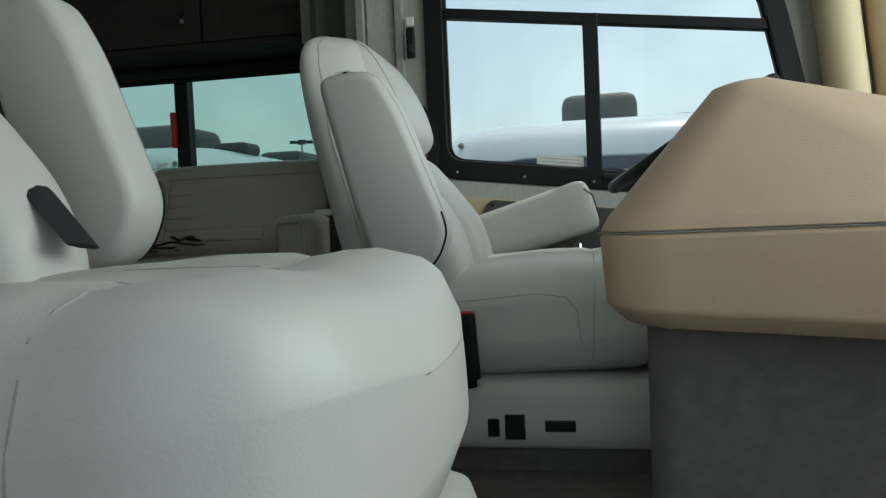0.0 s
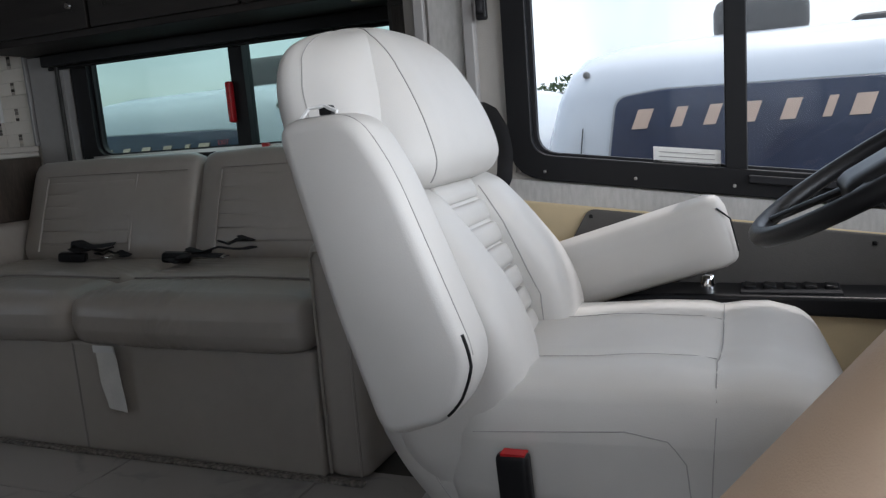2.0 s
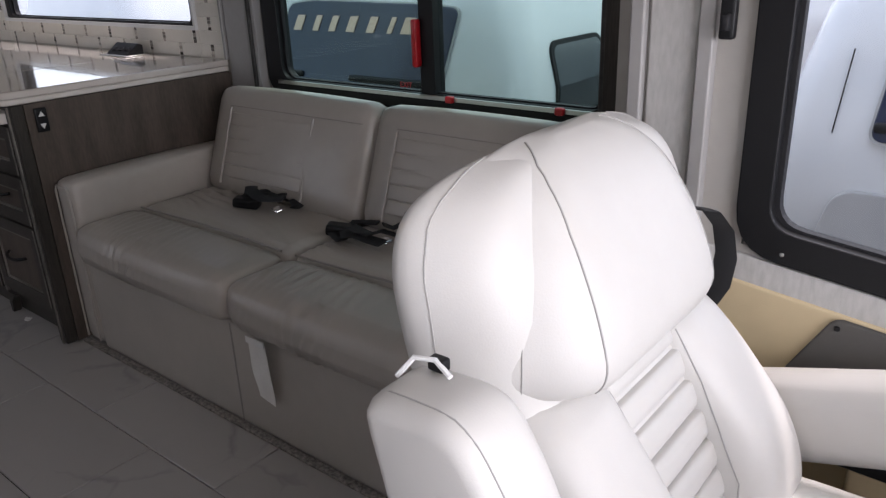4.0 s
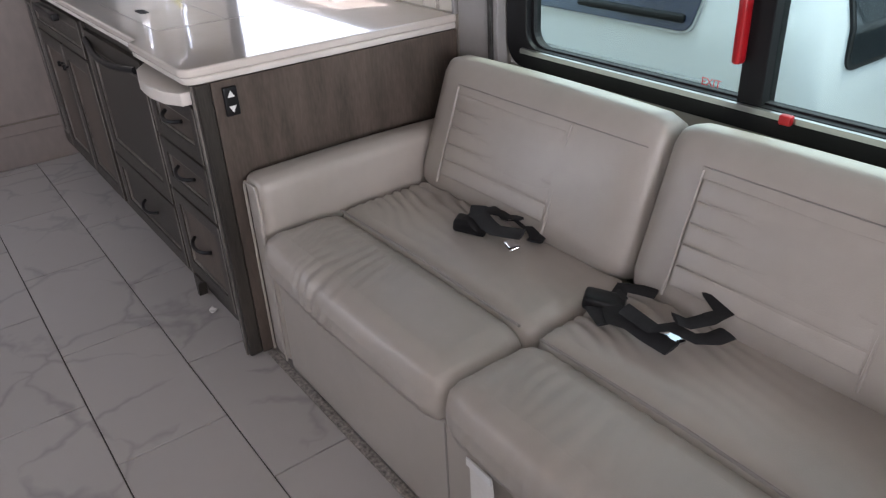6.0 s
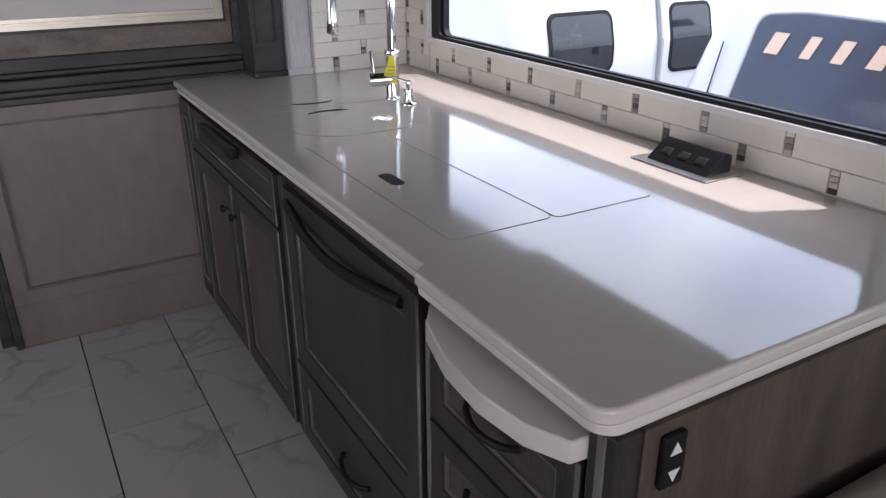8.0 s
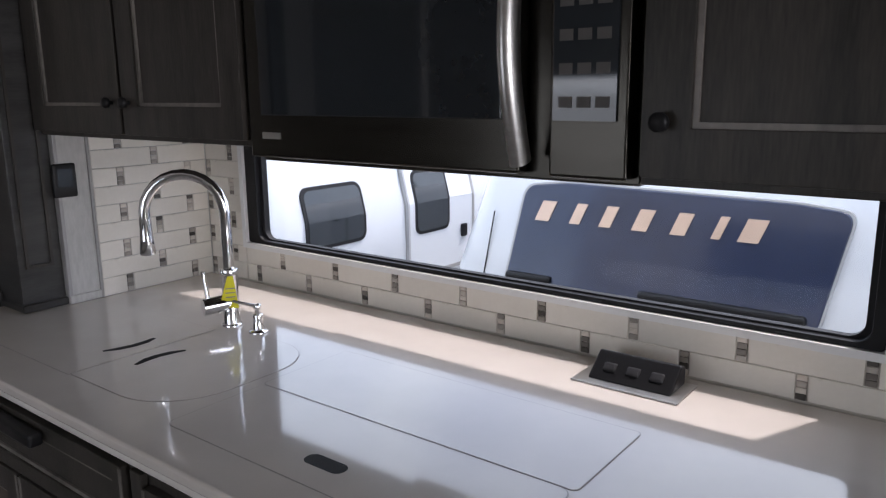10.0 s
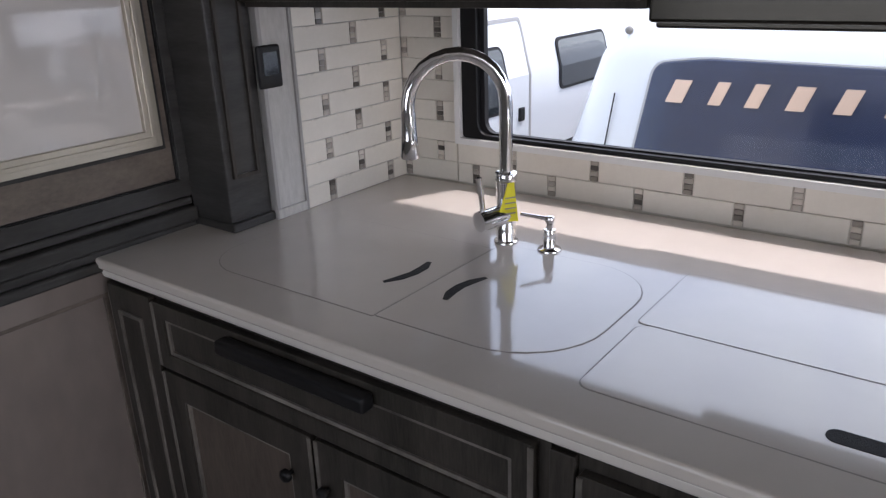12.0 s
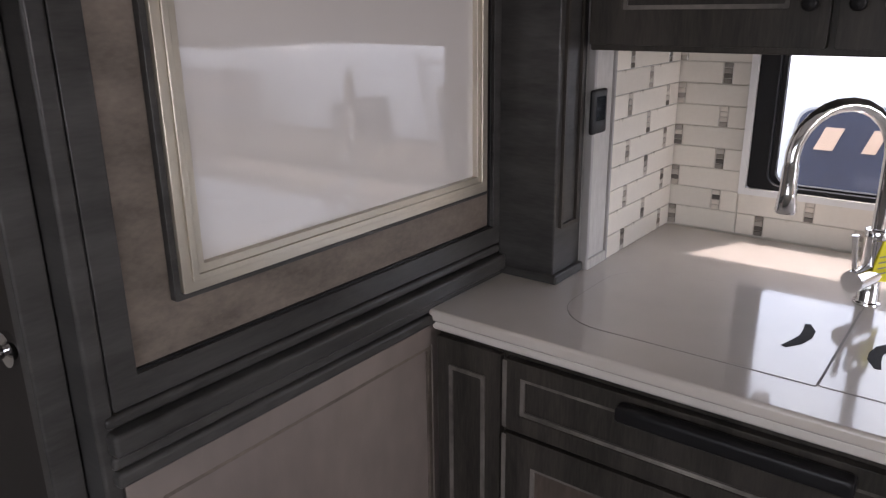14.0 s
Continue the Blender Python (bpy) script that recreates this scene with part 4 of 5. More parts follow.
tagged(put("slide_seal", box(0.02, 1.86, 0.058, 0.083, 0.0, 0.010), "speckle", bevel=0.003), "speckled brush seal along the sofa foot", "trim", kind="structure")
tagsheet = thing("care_label", "crumpled white paper tag hanging from the sofa front", "paper tag", (1.085, 0.078, 0.24))


def hanging_paper():
    """Curling strip of paper, a little wavy, with a front and a back."""
    bm = bmesh.new()
    rows = []
    for j in range(11):
        v = j / 10
        cx, w = -0.008 + 0.016 * v + 0.003 * math.sin(7 * v), 0.036
        z = 0.092 - 0.185 * v
        y0 = -0.018 - 0.006 * math.sin(5.2 * v) * v
        y1 = -0.018 - 0.006 * math.sin(5.2 * v + 1.2) * v
        rows.append([bm.verts.new(q) for q in ((cx - w, y0, z), (cx + w, y1, z - 0.006 * v), (cx + w, y1 + 0.001, z - 0.006 * v), (cx - w, y0 + 0.001, z))])
    for a, b in zip(rows, rows[1:]):
        for i in range(4):
            bm.faces.new((a[i], a[(i + 1) % 4], b[(i + 1) % 4], b[i]))
    bm.faces.new(rows[0])
    bm.faces.new(rows[-1][::-1])
    bmesh.ops.recalc_face_normals(bm, faces=bm.faces[:])
    return bm


part("sheet", hanging_paper(), "paper", tagsheet)
part("tape", box(-0.046, 0.030, -0.0215, -0.0195, 0.074, 0.094), "white", tagsheet, "white tape")


def belt(at, turn, spread):
    b = thing("seat_belt", "black webbing lap belt with buckle lying on the sofa seat", "seat belt", at, group="sofa belts")
    rng = random.Random(int(at[0] * 100))
    for k in range(4):
        pts = []
        for i in range(7):
            a = turn + k * 1.1 + i * 0.35
            r = spread * (0.25 + 0.12 * i / 6) * (1 + 0.3 * rng.random())
            pts.append((r * math.cos(a), 0.75 * r * math.sin(a), 0.014 + 0.016 * k + 0.022 * rng.random()))
        part("strap", tube(pts, 0.022, 8, flat=0.16), "strap", b, smooth=True)
    part("buckle", pillow(0.090, 0.055, 0.034, 0.010, m=T(-spread * 0.32, -0.05, 0.030, 0, 8, 35)), "black", b, smooth=True)
    part("tongue", pillow(0.045, 0.030, 0.008, 0.003, m=T(0.07, -0.045, 0.030, 10, 0, -20)), "chrome", b, "steel tongue", smooth=True)
    return b


belt((0.62, 0.53, 0.478), 0.4, 0.26)
belt((1.12, 0.515, 0.478), 2.2, 0.34)

# ledge and column between the sofa and the driver seat
lg = thing("side_ledge", "narrow pale solid-surface ledge on a grey cabinet beside the sofa", "ledge", (0, 0, 0))
part("cabinet", box(1.872, 1.945, 0.27, 0.60, 0.0, 0.598), "wood", lg)
part("top", prism([(1.800, 0.315), (1.815, 0.292), (1.945, 0.292), (1.945, 0.640), (1.800, 0.640)], "z", 0.612, 0.632), "edge", lg, "pale ledge top", bevel=0.004)
part("riser", box(1.872, 1.940, 0.30, 0.60, 0.598, 0.612), "black", lg)
co = thing("wall_column", "grey wooden wall column with a stepped foot", "column", (0, 0, 0.632))
part("shaft", box(1.800, 1.945, 0.56, WALL_Y + 0.02, 0.0, 0.60), "mould", co, bevel=0.006)
part("panel", box(1.815, 1.930, 0.553, 0.560, 0.06, 0.58), "wood", co, bevel=0.003)
part("foot", box(1.785, 1.946, 0.535, 0.70, 0.0, 0.035), "mould", co, bevel=0.006)

# overhead cabinet above the sofa
oc = thing("overhead_cabinet", "dark wooden overhead cabinet along the wall above the sofa", "cabinet", (0, 0, 0))
part("body", box(0.06, 1.93, 0.58, WALL_Y + 0.02, 1.262, TOP - 0.002), "darkwood", oc, bevel=0.004)
for i in range(3):
    a = 0.07 + i * 0.62
    d = framed_front("door", oc, a, a + 0.605, 1.285, TOP - 0.05, y=0.579, rail=0.06, panel="darkwood", frame_mat="darkwood", bead="darkwood")
    part("knob", lathe([(0.005, 0), (0.005, 0.012), (0.012, 0.015), (0.009, 0.024)], n=12), "chrome", d, "small chrome knob", smooth=True).matrix_basis = T(a + 0.55, 0.560, 1.36, 90)
shade = thing("roller_shade", "black roller shade cassette above the sofa window", "shade", (0, 0, 0))
part("cassette", box(0.12, 1.80, WALL_Y - 0.045, WALL_Y + 0.025, 1.215, 1.2615), "black", shade, bevel=0.006)
part("hem_bar", tube([(0.13, WALL_Y - 0.012, 1.209), (1.79, WALL_Y - 0.012, 1.209)], 0.007, 8), "alu", shade, "thin black hem bar", smooth=True)
tagged(put("drape_panel", prism([(1.72 + 0.028 * i, 0.50 + (0.018 if i % 2 else 0.0)) for i in range(9)] + [(1.944, 0.55), (1.72, 0.55)], "z", 1.23, TOP - 0.01), "drape"), "olive pleated drape hanging beside the window", "curtain")
tagged(put("pillar_trim", box(0.012, 0.20, WALL_Y - 0.012, WALL_Y + 0.029, 0.10, 1.262), "trim", bevel=0.004), "grey wall trim between tiles and sofa window", "trim", kind="structure")
tagged(put("pillar_bead", box(0.165, 0.182, WALL_Y - 0.022, WALL_Y - 0.011, 0.60, 1.262), "mould", bevel=0.003), "grey vertical bead beside the window", "trim", kind="structure")
for x0, x1, o, mm in ((1.955, 1.985, 0.020, "trim"), (1.990, 2.085, 0.008, "linen"), (2.090, 2.120, 0.026, "trim")):
    tagged(put("slide_trim", box(x0, x1, CAB_Y - o, CAB_Y + 0.002, -0.01, TOP), mm, bevel=0.005), "grey vertical trim at the slide-out edge", "trim", kind="structure")
an = thing("belt_anchor", "black seat-belt height adjuster on the grey wall", "belt anchor", (2.145, CAB_Y - 0.03, 1.165))
part("plate", pillow(0.028, 0.02, 0.10, 0.006), "black", an, smooth=True)
part("slider", pillow(0.016, 0.02, 0.03, 0.005, m=T(0, -0.012, -0.02)), "rubber", an, smooth=True)
part("label", box(-0.011, 0.011, -0.003, 0.010, 0.055, 0.085), "paper", an, "small printed sticker")


# ---------------------------------------------------------------- cab seats
def stack(levels, r=0.07):
    """Soft upright form: levels of (z, rear x, front x, half-width at the rear, half-width at the front, y of the middle)."""
    bm = bmesh.new()
    rows = []
    for z, x0, x1, w0, w1, yc in levels:
        q = min(r, (x1 - x0) * 0.45, w1 * 0.9)
        rows.append([bm.verts.new((x, y + yc, z)) for x, y in round_corners([(x0, -w0), (x1, -w1), (x1, w1), (x0, w0)], q, 6)])
    k = len(rows[0])
    for a, b in zip(rows, rows[1:]):
        for i in range(k):
            bm.faces.new((a[i], a[(i + 1) % k], b[(i + 1) % k], b[i]))
    bm.faces.new(rows[0][::-1])
    bm.faces.new(rows[-1])
    bmesh.ops.recalc_face_normals(bm, faces=bm.faces[:])
    return bm


def between(levels, n=4):
    """Fill in levels on a smooth curve through those given."""
    out = []
    for i in range(len(levels) - 1):
        p = [Vector(levels[max(0, min(len(levels) - 1, i + j))]) for j in (-1, 0, 1, 2)]
        for k in range(n):
            t = k / n
            out.append(tuple(0.5 * (2 * p[1] + (p[2] - p[0]) * t + (2 * p[0] - 5 * p[1] + 4 * p[2] - p[3]) * t * t + (3 * p[1] - p[0] - 3 * p[2] + p[3]) * t ** 3)))
    return out + [tuple(levels[-1])]


def on_surface(bm, points, lift=0.0006, n=5):
    """Points of a line laid on the nearest places of a surface."""
    tree = BVHTree.FromBMesh(bm)
    out = []
    for p, q in zip(points, points[1:]):
        for k in range(n):
            out.append(Vector(p).lerp(Vector(q), k / n))
    out.append(Vector(points[-1]))
    laid = []
    for p in out:
        at, normal, _, _ = tree.find_nearest(p)
        laid.append(at + normal * lift)
    return laid


def crease(bm, points, parent, radius=0.0016, material="stitch"):
    part("seam", tube(on_surface(bm, points, 0.0002), radius * 0.8, 5), material, parent)


def cab_seat(name, label, at, side, low_arm):
    """Captain's seat facing +x; side: where the raised aisle armrest is (+1: +y)."""
    s = thing(name, label, "seat", at, group="cab seats")
    part("pedestal", box(-0.26, 0.36, -0.24, 0.24, 0.0, 0.06), "carpet", s)
    soft("base_box", s, "leather", sx=0.70, sy=0.545, sz=0.172, r=0.045, bx=0.01, m=T(0.075, 0, 0.134), label="upholstered seat base")
    cb = pillow(0.585, 0.575, 0.245, 0.078, bx=0.010, bz=0.012, m=T(0.105, 0, 0.348, 0, -2.5), inner=22)
    for v in cb.verts:                                   # bowed front edge, raised sides, a dip before the backrest and a full front edge
        v.co.x += 0.034 * max(0.0, 1 - (v.co.y / 0.285) ** 2) * max(0.0, (v.co.x - 0.20) / 0.2)
        if v.co.z > 0.40:
            w = min(1.0, abs(v.co.y) / 0.25)
            v.co.z += 0.016 * w * w * (1 - w * 0.35) - 0.010 * math.exp(-((v.co.y - side * 0.02) / 0.10) ** 2) + 0.004 * noise.noise(v.co * 9)
            v.co.z -= 0.007 * math.exp(-((v.co.x - 0.245) / 0.018) ** 2) + 0.006 * math.exp(-((abs(v.co.y) - 0.125) / 0.016) ** 2) * (v.co.x < 0.25)
    cu_lines = cb.copy()
    cu = part("cushion", cb, "leather", s, "thick rounded cushion", smooth=True)
    for y in (-0.125, 0.125):
        crease(cu_lines, [(-0.12, y, 0.46), (0.05, y, 0.46), (0.245, y * 0.95, 0.46)], cu)
    crease(cu_lines, [(0.245, -0.27, 0.46), (0.247, -0.12, 0.47), (0.247, 0.12, 0.47), (0.245, 0.27, 0.46)], cu)
    for e in (-1, 1):
        crease(cu_lines, [(0.245, e * 0.28, 0.44), (0.240, e * 0.30, 0.36), (0.235, e * 0.30, 0.25)], cu, 0.0013)
        crease(cu_lines, [(-0.12, e * 0.30, 0.395), (0.12, e * 0.30, 0.415), (0.18, e * 0.30, 0.405), (0.205, e * 0.30, 0.37), (0.212, e * 0.30, 0.30)], cu, 0.0013)
    # backrest shell, wider behind than in front
    sb = stack(between([(0.225, -0.225, -0.04, 0.255, 0.235, 0), (0.33, -0.283, -0.07, 0.280, 0.255, 0), (0.46, -0.325, -0.11, 0.292, 0.262, 0), (0.67, -0.372, -0.19, 0.302, 0.250, 0), (0.76, -0.387, -0.235, 0.314, 0.240, 0),
                        (0.88, -0.403, -0.252, 0.328, 0.25, 0), (0.955, -0.407, -0.272, 0.326, 0.245, 0), (1.010, -0.402, -0.292, 0.300, 0.222, 0), (1.042, -0.388, -0.312, 0.245, 0.175, 0), (1.060, -0.372, -0.330, 0.16, 0.10, 0), (1.066, -0.358, -0.342, 0.07, 0.04, 0)]))
    for v in sb.verts:
        v.co.z -= 0.10 * max(0.0, v.co.z - 0.88)
    shell_lines = sb.copy()
    back = part("backrest", sb, "leather", s, smooth=True)
    hb = stack(between([(0.762, -0.32, -0.222, 0.245, 0.150, 0), (0.775, -0.33, -0.198, 0.275, 0.178, 0), (0.810, -0.33, -0.184, 0.290, 0.190, 0), (0.870, -0.34, -0.196, 0.286, 0.180, 0), (0.940, -0.35, -0.224, 0.272, 0.166, 0),
                        (1.000, -0.36, -0.258, 0.248, 0.150, 0), (1.035, -0.37, -0.286, 0.215, 0.128, 0), (1.060, -0.37, -0.315, 0.165, 0.095, 0), (1.072, -0.365, -0.338, 0.09, 0.05, 0)]), 0.06)
    for v in hb.verts:
        v.co.z -= 0.10 * max(0.0, v.co.z - 0.88)
    head_lines = hb.copy()
    hr = part("headrest", hb, "leather", s, "padded headrest with vertical seams", smooth=True)
    for e in (-1, 1):
        crease(head_lines, [(-0.345, e * 0.10, 1.08), (-0.30, e * 0.135, 1.055), (-0.25, e * 0.155, 0.99), (-0.21, e * 0.165, 0.90), (-0.18, e * 0.172, 0.82), (-0.20, e * 0.165, 0.768)], hr, 0.0019)
        crease(head_lines, [(-0.33, e * 0.175, 1.06), (-0.295, e * 0.205, 1.01), (-0.275, e * 0.225, 0.93), (-0.262, e * 0.238, 0.85), (-0.265, e * 0.235, 0.775)], hr, 0.0015)
        crease(shell_lines, [(-0.370, e * 0.16, 1.065), (-0.350, e * 0.29, 1.02), (-0.335, e * 0.33, 0.94), (-0.325, e * 0.33, 0.80), (-0.29, e * 0.31, 0.60), (-0.25, e * 0.30, 0.44), (-0.17, e * 0.29, 0.24)], back, 0.0013)
        bb = stack(between([(0.290, -0.22, -0.100, 0.085, 0.070, e * 0.185), (0.335, -0.25, -0.066, 0.100, 0.082, e * 0.186), (0.400, -0.27, -0.044, 0.104, 0.084, e * 0.188), (0.490, -0.28, -0.040, 0.106, 0.084, e * 0.190), (0.580, -0.29, -0.070, 0.106, 0.080, e * 0.188),
                            (0.650, -0.29, -0.118, 0.106, 0.078, e * 0.183), (0.710, -0.30, -0.166, 0.104, 0.074, e * 0.178), (0.745, -0.30, -0.198, 0.096, 0.066, e * 0.172), (0.765, -0.30, -0.232, 0.080, 0.05, e * 0.168)]), 0.055)
        lines = bb.copy()
        bl = part("bolster", bb, "leather", back, "side bolster", smooth=True)
        crease(lines, [(-0.215, e * 0.104, 0.745), (-0.16, e * 0.107, 0.65), (-0.10, e * 0.110, 0.52), (-0.09, e * 0.108, 0.40)], bl, 0.0017)
    for i in range(9):
        z = 0.375 + i * 0.0445
        part("channel", pillow(0.075, 0.205, 0.0455, 0.012, bx=0.004, m=T(-0.126 - 0.380 * (z - 0.384) + 0.020 * math.sin((z - 0.36) * 8), 0, z, 0, -21)), "leather", back, smooth=True)
    # raised aisle armrest: flat padded blade, narrow at the top
    ol = round_corners([(-0.312, 0.890), (-0.185, 0.897), (-0.135, 0.815), (-0.038, 0.560), (-0.075, 0.478), (-0.186, 0.440), (-0.245, 0.625)][::-1], 0.040, 6)
    ab = bmesh.new()
    rows = []
    for v, d in ((-0.050, 0.020), (-0.0475, 0.013), (-0.042, 0.0065), (-0.032, 0.0018), (-0.018, 0.0), (0.018, 0.0), (0.032, 0.0018), (0.042, 0.0065), (0.0475, 0.013), (0.050, 0.020)):
        rows.append([ab.verts.new((x, side * 0.410 + v, z)) for x, z in inset_outline(ol, d)])
    for a, b in zip(rows, rows[1:]):
        for i in range(len(ol)):
            ab.faces.new((a[i], a[(i + 1) % len(ol)], b[(i + 1) % len(ol)], b[i]))
    ab.faces.new(rows[0][::-1])
    ab.faces.new(rows[-1])
    bmesh.ops.recalc_face_normals(ab, faces=ab.faces[:])
    arm_lines = ab.copy()
    ar = part("armrest", ab, "leather", s, "folded-up padded armrest", smooth=True)
    yo = side * 0.45
    crease(arm_lines, [(-0.30, side * 0.435, 0.885), (-0.20, side * 0.44, 0.90), (-0.145, side * 0.44, 0.83), (-0.085, side * 0.44, 0.67), (-0.045, side * 0.44, 0.57)], ar, 0.0013)
    part("zipper", tube(on_surface(arm_lines, [(-0.055, yo, 0.600), (-0.040, yo, 0.555), (-0.058, yo, 0.508), (-0.085, yo, 0.486)], 0.001), 0.0024, 6), "black", ar, "dark zipper slit")
    part("pivot", tube([(-0.215, side * 0.285, 0.60), (-0.215, side * 0.365, 0.60)], 0.030, 14), "black", ar, "black armrest pivot", smooth=True)
    if low_arm:
        L = T(0.035, -side * 0.360, 0.545, 0, -17)
        la = part("armrest", pillow(0.46, 0.088, 0.160, 0.034, by=0.008, m=L, inner=8), "leather", s, "lowered padded armrest", smooth=True)
        part("zipper", tube([L @ Vector((0.215, side * 0.04, 0.05)), L @ Vector((0.234, side * 0.03, 0.02)), L @ Vector((0.230, side * 0.035, -0.05))], 0.0020, 5), "black", la, "dark zipper slit")
    # belt over the far shoulder, and the buckle
    part("shoulder_belt", tube([(x, -side * y, z) for x, y, z in ((-0.232, 0.180, 0.908), (-0.222, 0.222, 0.895), (-0.212, 0.262, 0.855), (-0.212, 0.290, 0.800), (-0.222, 0.304, 0.745), (-0.25, 0.312, 0.690))], 0.019, 8, flat=0.10), "strap", s, "black shoulder belt", smooth=True)
    bu = part("buckle", pillow(0.052, 0.026, 0.150, 0.008, m=T(-0.040, side * 0.312, 0.300, 0, -3)), "black", s, "black belt buckle", smooth=True)
    part("stalk", tube([(-0.040, side * 0.285, 0.205), (-0.040, side * 0.310, 0.240)], 0.018, 8, flat=0.4), "black", bu, smooth=True)
    part("button", box(-0.060, -0.022, side * 0.312 - 0.010, side * 0.312 + 0.010, 0.368, 0.377), "red", bu, "red release button")
    return s


ds = cab_seat("driver_seat", "light grey leather driver seat with raised aisle armrest", (2.460, -0.125, 0.0), -1, True)
part("control_plate", box(0.035, 0.080, -0.2765, -0.2705, 0.082, 0.138), "black", ds, "black seat switch")
part("control_plate", box(-0.004, 0.022, -0.2765, -0.2705, 0.088, 0.128), "black", ds, "small black rocker")
part("control_plate", pillow(0.068, 0.008, 0.026, 0.003, m=T(0.158, -0.272, 0.112)), "black", ds, "oval black switch", smooth=True)
part("wire_loop", tube([(-0.30, -0.405, 0.885), (-0.285, -0.395, 0.906), (-0.262, -0.39, 0.908), (-0.24, -0.395, 0.899)], 0.003, 6), "white", ds, "white wire end")
part("wire_plug", pillow(0.020, 0.014, 0.014, 0.003, m=T(-0.262, -0.385, 0.902)), "black", ds, "small dark plug", smooth=True)
ps = cab_seat("passenger_seat", "light grey leather passenger seat near the entry steps", (2.128, -1.425, 0.065), 1, False)
part("lap_belt", tube([(-0.20, 0.205, 0.72), (-0.110, 0.20, 0.62), (-0.028, 0.19, 0.53), (0.0, 0.18, 0.505)], 0.026, 8, flat=0.14), "strap", ps, "black belt across the backrest", smooth=True)
for c in ps.children:                                    # its back is set further behind the cushion
    if c.name.split(".")[0] in ("backrest", "headrest", "armrest", "lap_belt"):
        c.location.x -= 0.045
tagged(put("seat_platform", box(1.70, 2.42, -1.74, -1.12, 0.0, 0.0645), "carpet", bevel=0.02), "low carpeted platform under the passenger seat", "platform")

# ---------------------------------------------------------------- dashboard, wheel, side panel
da = thing("dashboard", "tan stitched vinyl dashboard hood over a carpeted pedestal", "dashboard", (0, 0, 0))


def loft(sections, bm=None, peak=None):
    """Join closed outlines of equal length, in order, capped at both ends."""
    bm = bm or bmesh.new()
    rows = [[bm.verts.new(p) for p in s] for s in sections]
    k = len(rows[0])
    for a, b in zip(rows, rows[1:]):
        for i in range(k):
            bm.faces.new((a[i], a[(i + 1) % k], b[(i + 1) % k], b[i]))
    bm.faces.new(rows[0][::-1])
    if peak:
        p = bm.verts.new(peak)
        for i in range(k):
            bm.faces.new((rows[-1][i], rows[-1][(i + 1) % k], p))
    else:
        bm.faces.new(rows[-1])
    bmesh.ops.recalc_face_normals(bm, faces=bm.faces[:])
    return bm


def rect(x0, x1, y0, y1, z, lift=0.0, rs=0.05, slant=0.0, dip=None):
    """Rounded plan outline; its x0 side recedes by slant towards y1; dip: y and z of the y0 side past the corner."""
    base = rounded(x0, x1, y0, y1, 0.05, 4, (rs, 0.03, 0.03, 0.03))
    full = []
    for a, b in zip(base, base[1:] + base[:1]):
        full.append(a)
        if abs(a[1] - y0) < 0.004 and abs(b[1] - y0) < 0.004 and abs(a[0] - b[0]) > 0.5:
            full += [(x0 + 0.36, y0)] if a[0] < b[0] else [(x0 + 0.36, y0)]
    pts = []
    for x, y in full:
        w = max(0.0, (y - y0 - rs) / (y1 - y0 - rs))
        low = dip and y < y0 + 0.04 and x > x0 + 0.3
        pts.append((x + slant * w * (x1 - x) / (x1 - x0), dip[0] if low else y, dip[1] if low else z + lift * (x - x0)))
    return pts


SL = 0.45
part("lower_band", loft([rect(2.745, 4.10, -0.950, -0.28, 0.415, -0.07, rs=0.09, slant=SL), rect(2.716, 4.10, -0.985, -0.28, 0.445, -0.07, rs=0.09, slant=SL), rect(2.708, 4.10, -0.995, -0.28, 0.550, rs=0.09, slant=SL)]), "tan", da, "tan lower band", smooth=True, bevel=0.012, seg=3)
part("hood", loft([rect(2.710, 4.10, -0.993, -0.28, 0.554, rs=0.09, slant=SL), rect(2.722, 4.10, -0.988, -0.28, 0.575, rs=0.085, slant=SL, dip=(-0.988, 0.566)), rect(2.868, 4.10, -0.925, -0.28, 0.742, rs=0.06, slant=SL, dip=(-0.980, 0.576)), rect(2.885, 4.10, -0.905, -0.28, 0.762, rs=0.05, slant=SL, dip=(-0.972, 0.582)), rect(2.910, 4.10, -0.880, -0.28, 0.772, rs=0.05, slant=SL, dip=(-0.955, 0.590))], peak=(3.30, -0.60, 0.748)), "tan", da, "sloping tan hood", smooth=True, bevel=0.008, seg=2)
part("seam", tube([(4.05, -0.9955, 0.552), (2.81, -0.9955, 0.552)] + [(2.798 - 0.091 * math.sin(a), -0.905 - 0.091 * math.cos(a), 0.552) for a in [radians(15 * i) for i in range(7)]] + [(3.10, -0.345, 0.552)], 0.0011, 5), "seam", da, "dark stitched seam")
part("driver_binnacle", loft([rect(3.32, 4.10, -0.276, 0.345, 0.42), rect(3.30, 4.10, -0.276, 0.345, 0.60), rect(3.38, 4.10, -0.276, 0.345, 0.755), rect(3.42, 4.10, -0.276, 0.345, 0.768)]), "black", da, "black instrument binnacle", smooth=True, bevel=0.01)
part("pedestal", loft([rect(2.775, 4.10, -0.90, -0.32, 0.0, rs=0.05, slant=SL), rect(2.775, 4.10, -0.90, -0.32, 0.418, -0.07, rs=0.05, slant=SL)]), "carpet", da, "grey carpeted pedestal", bevel=0.015)
whl = thing("steering_wheel", "black leather steering wheel on a raked column", "steering wheel", (2.955, -0.085, 0.765))
W = T(0, 0, 0, 0, -32)
part("rim", tube([W @ Vector((0.225 * math.cos(a), 0.225 * math.sin(a), 0)) for a in [2 * math.pi * i / 40 for i in range(41)]], 0.0165, 10), "black", whl, smooth=True)
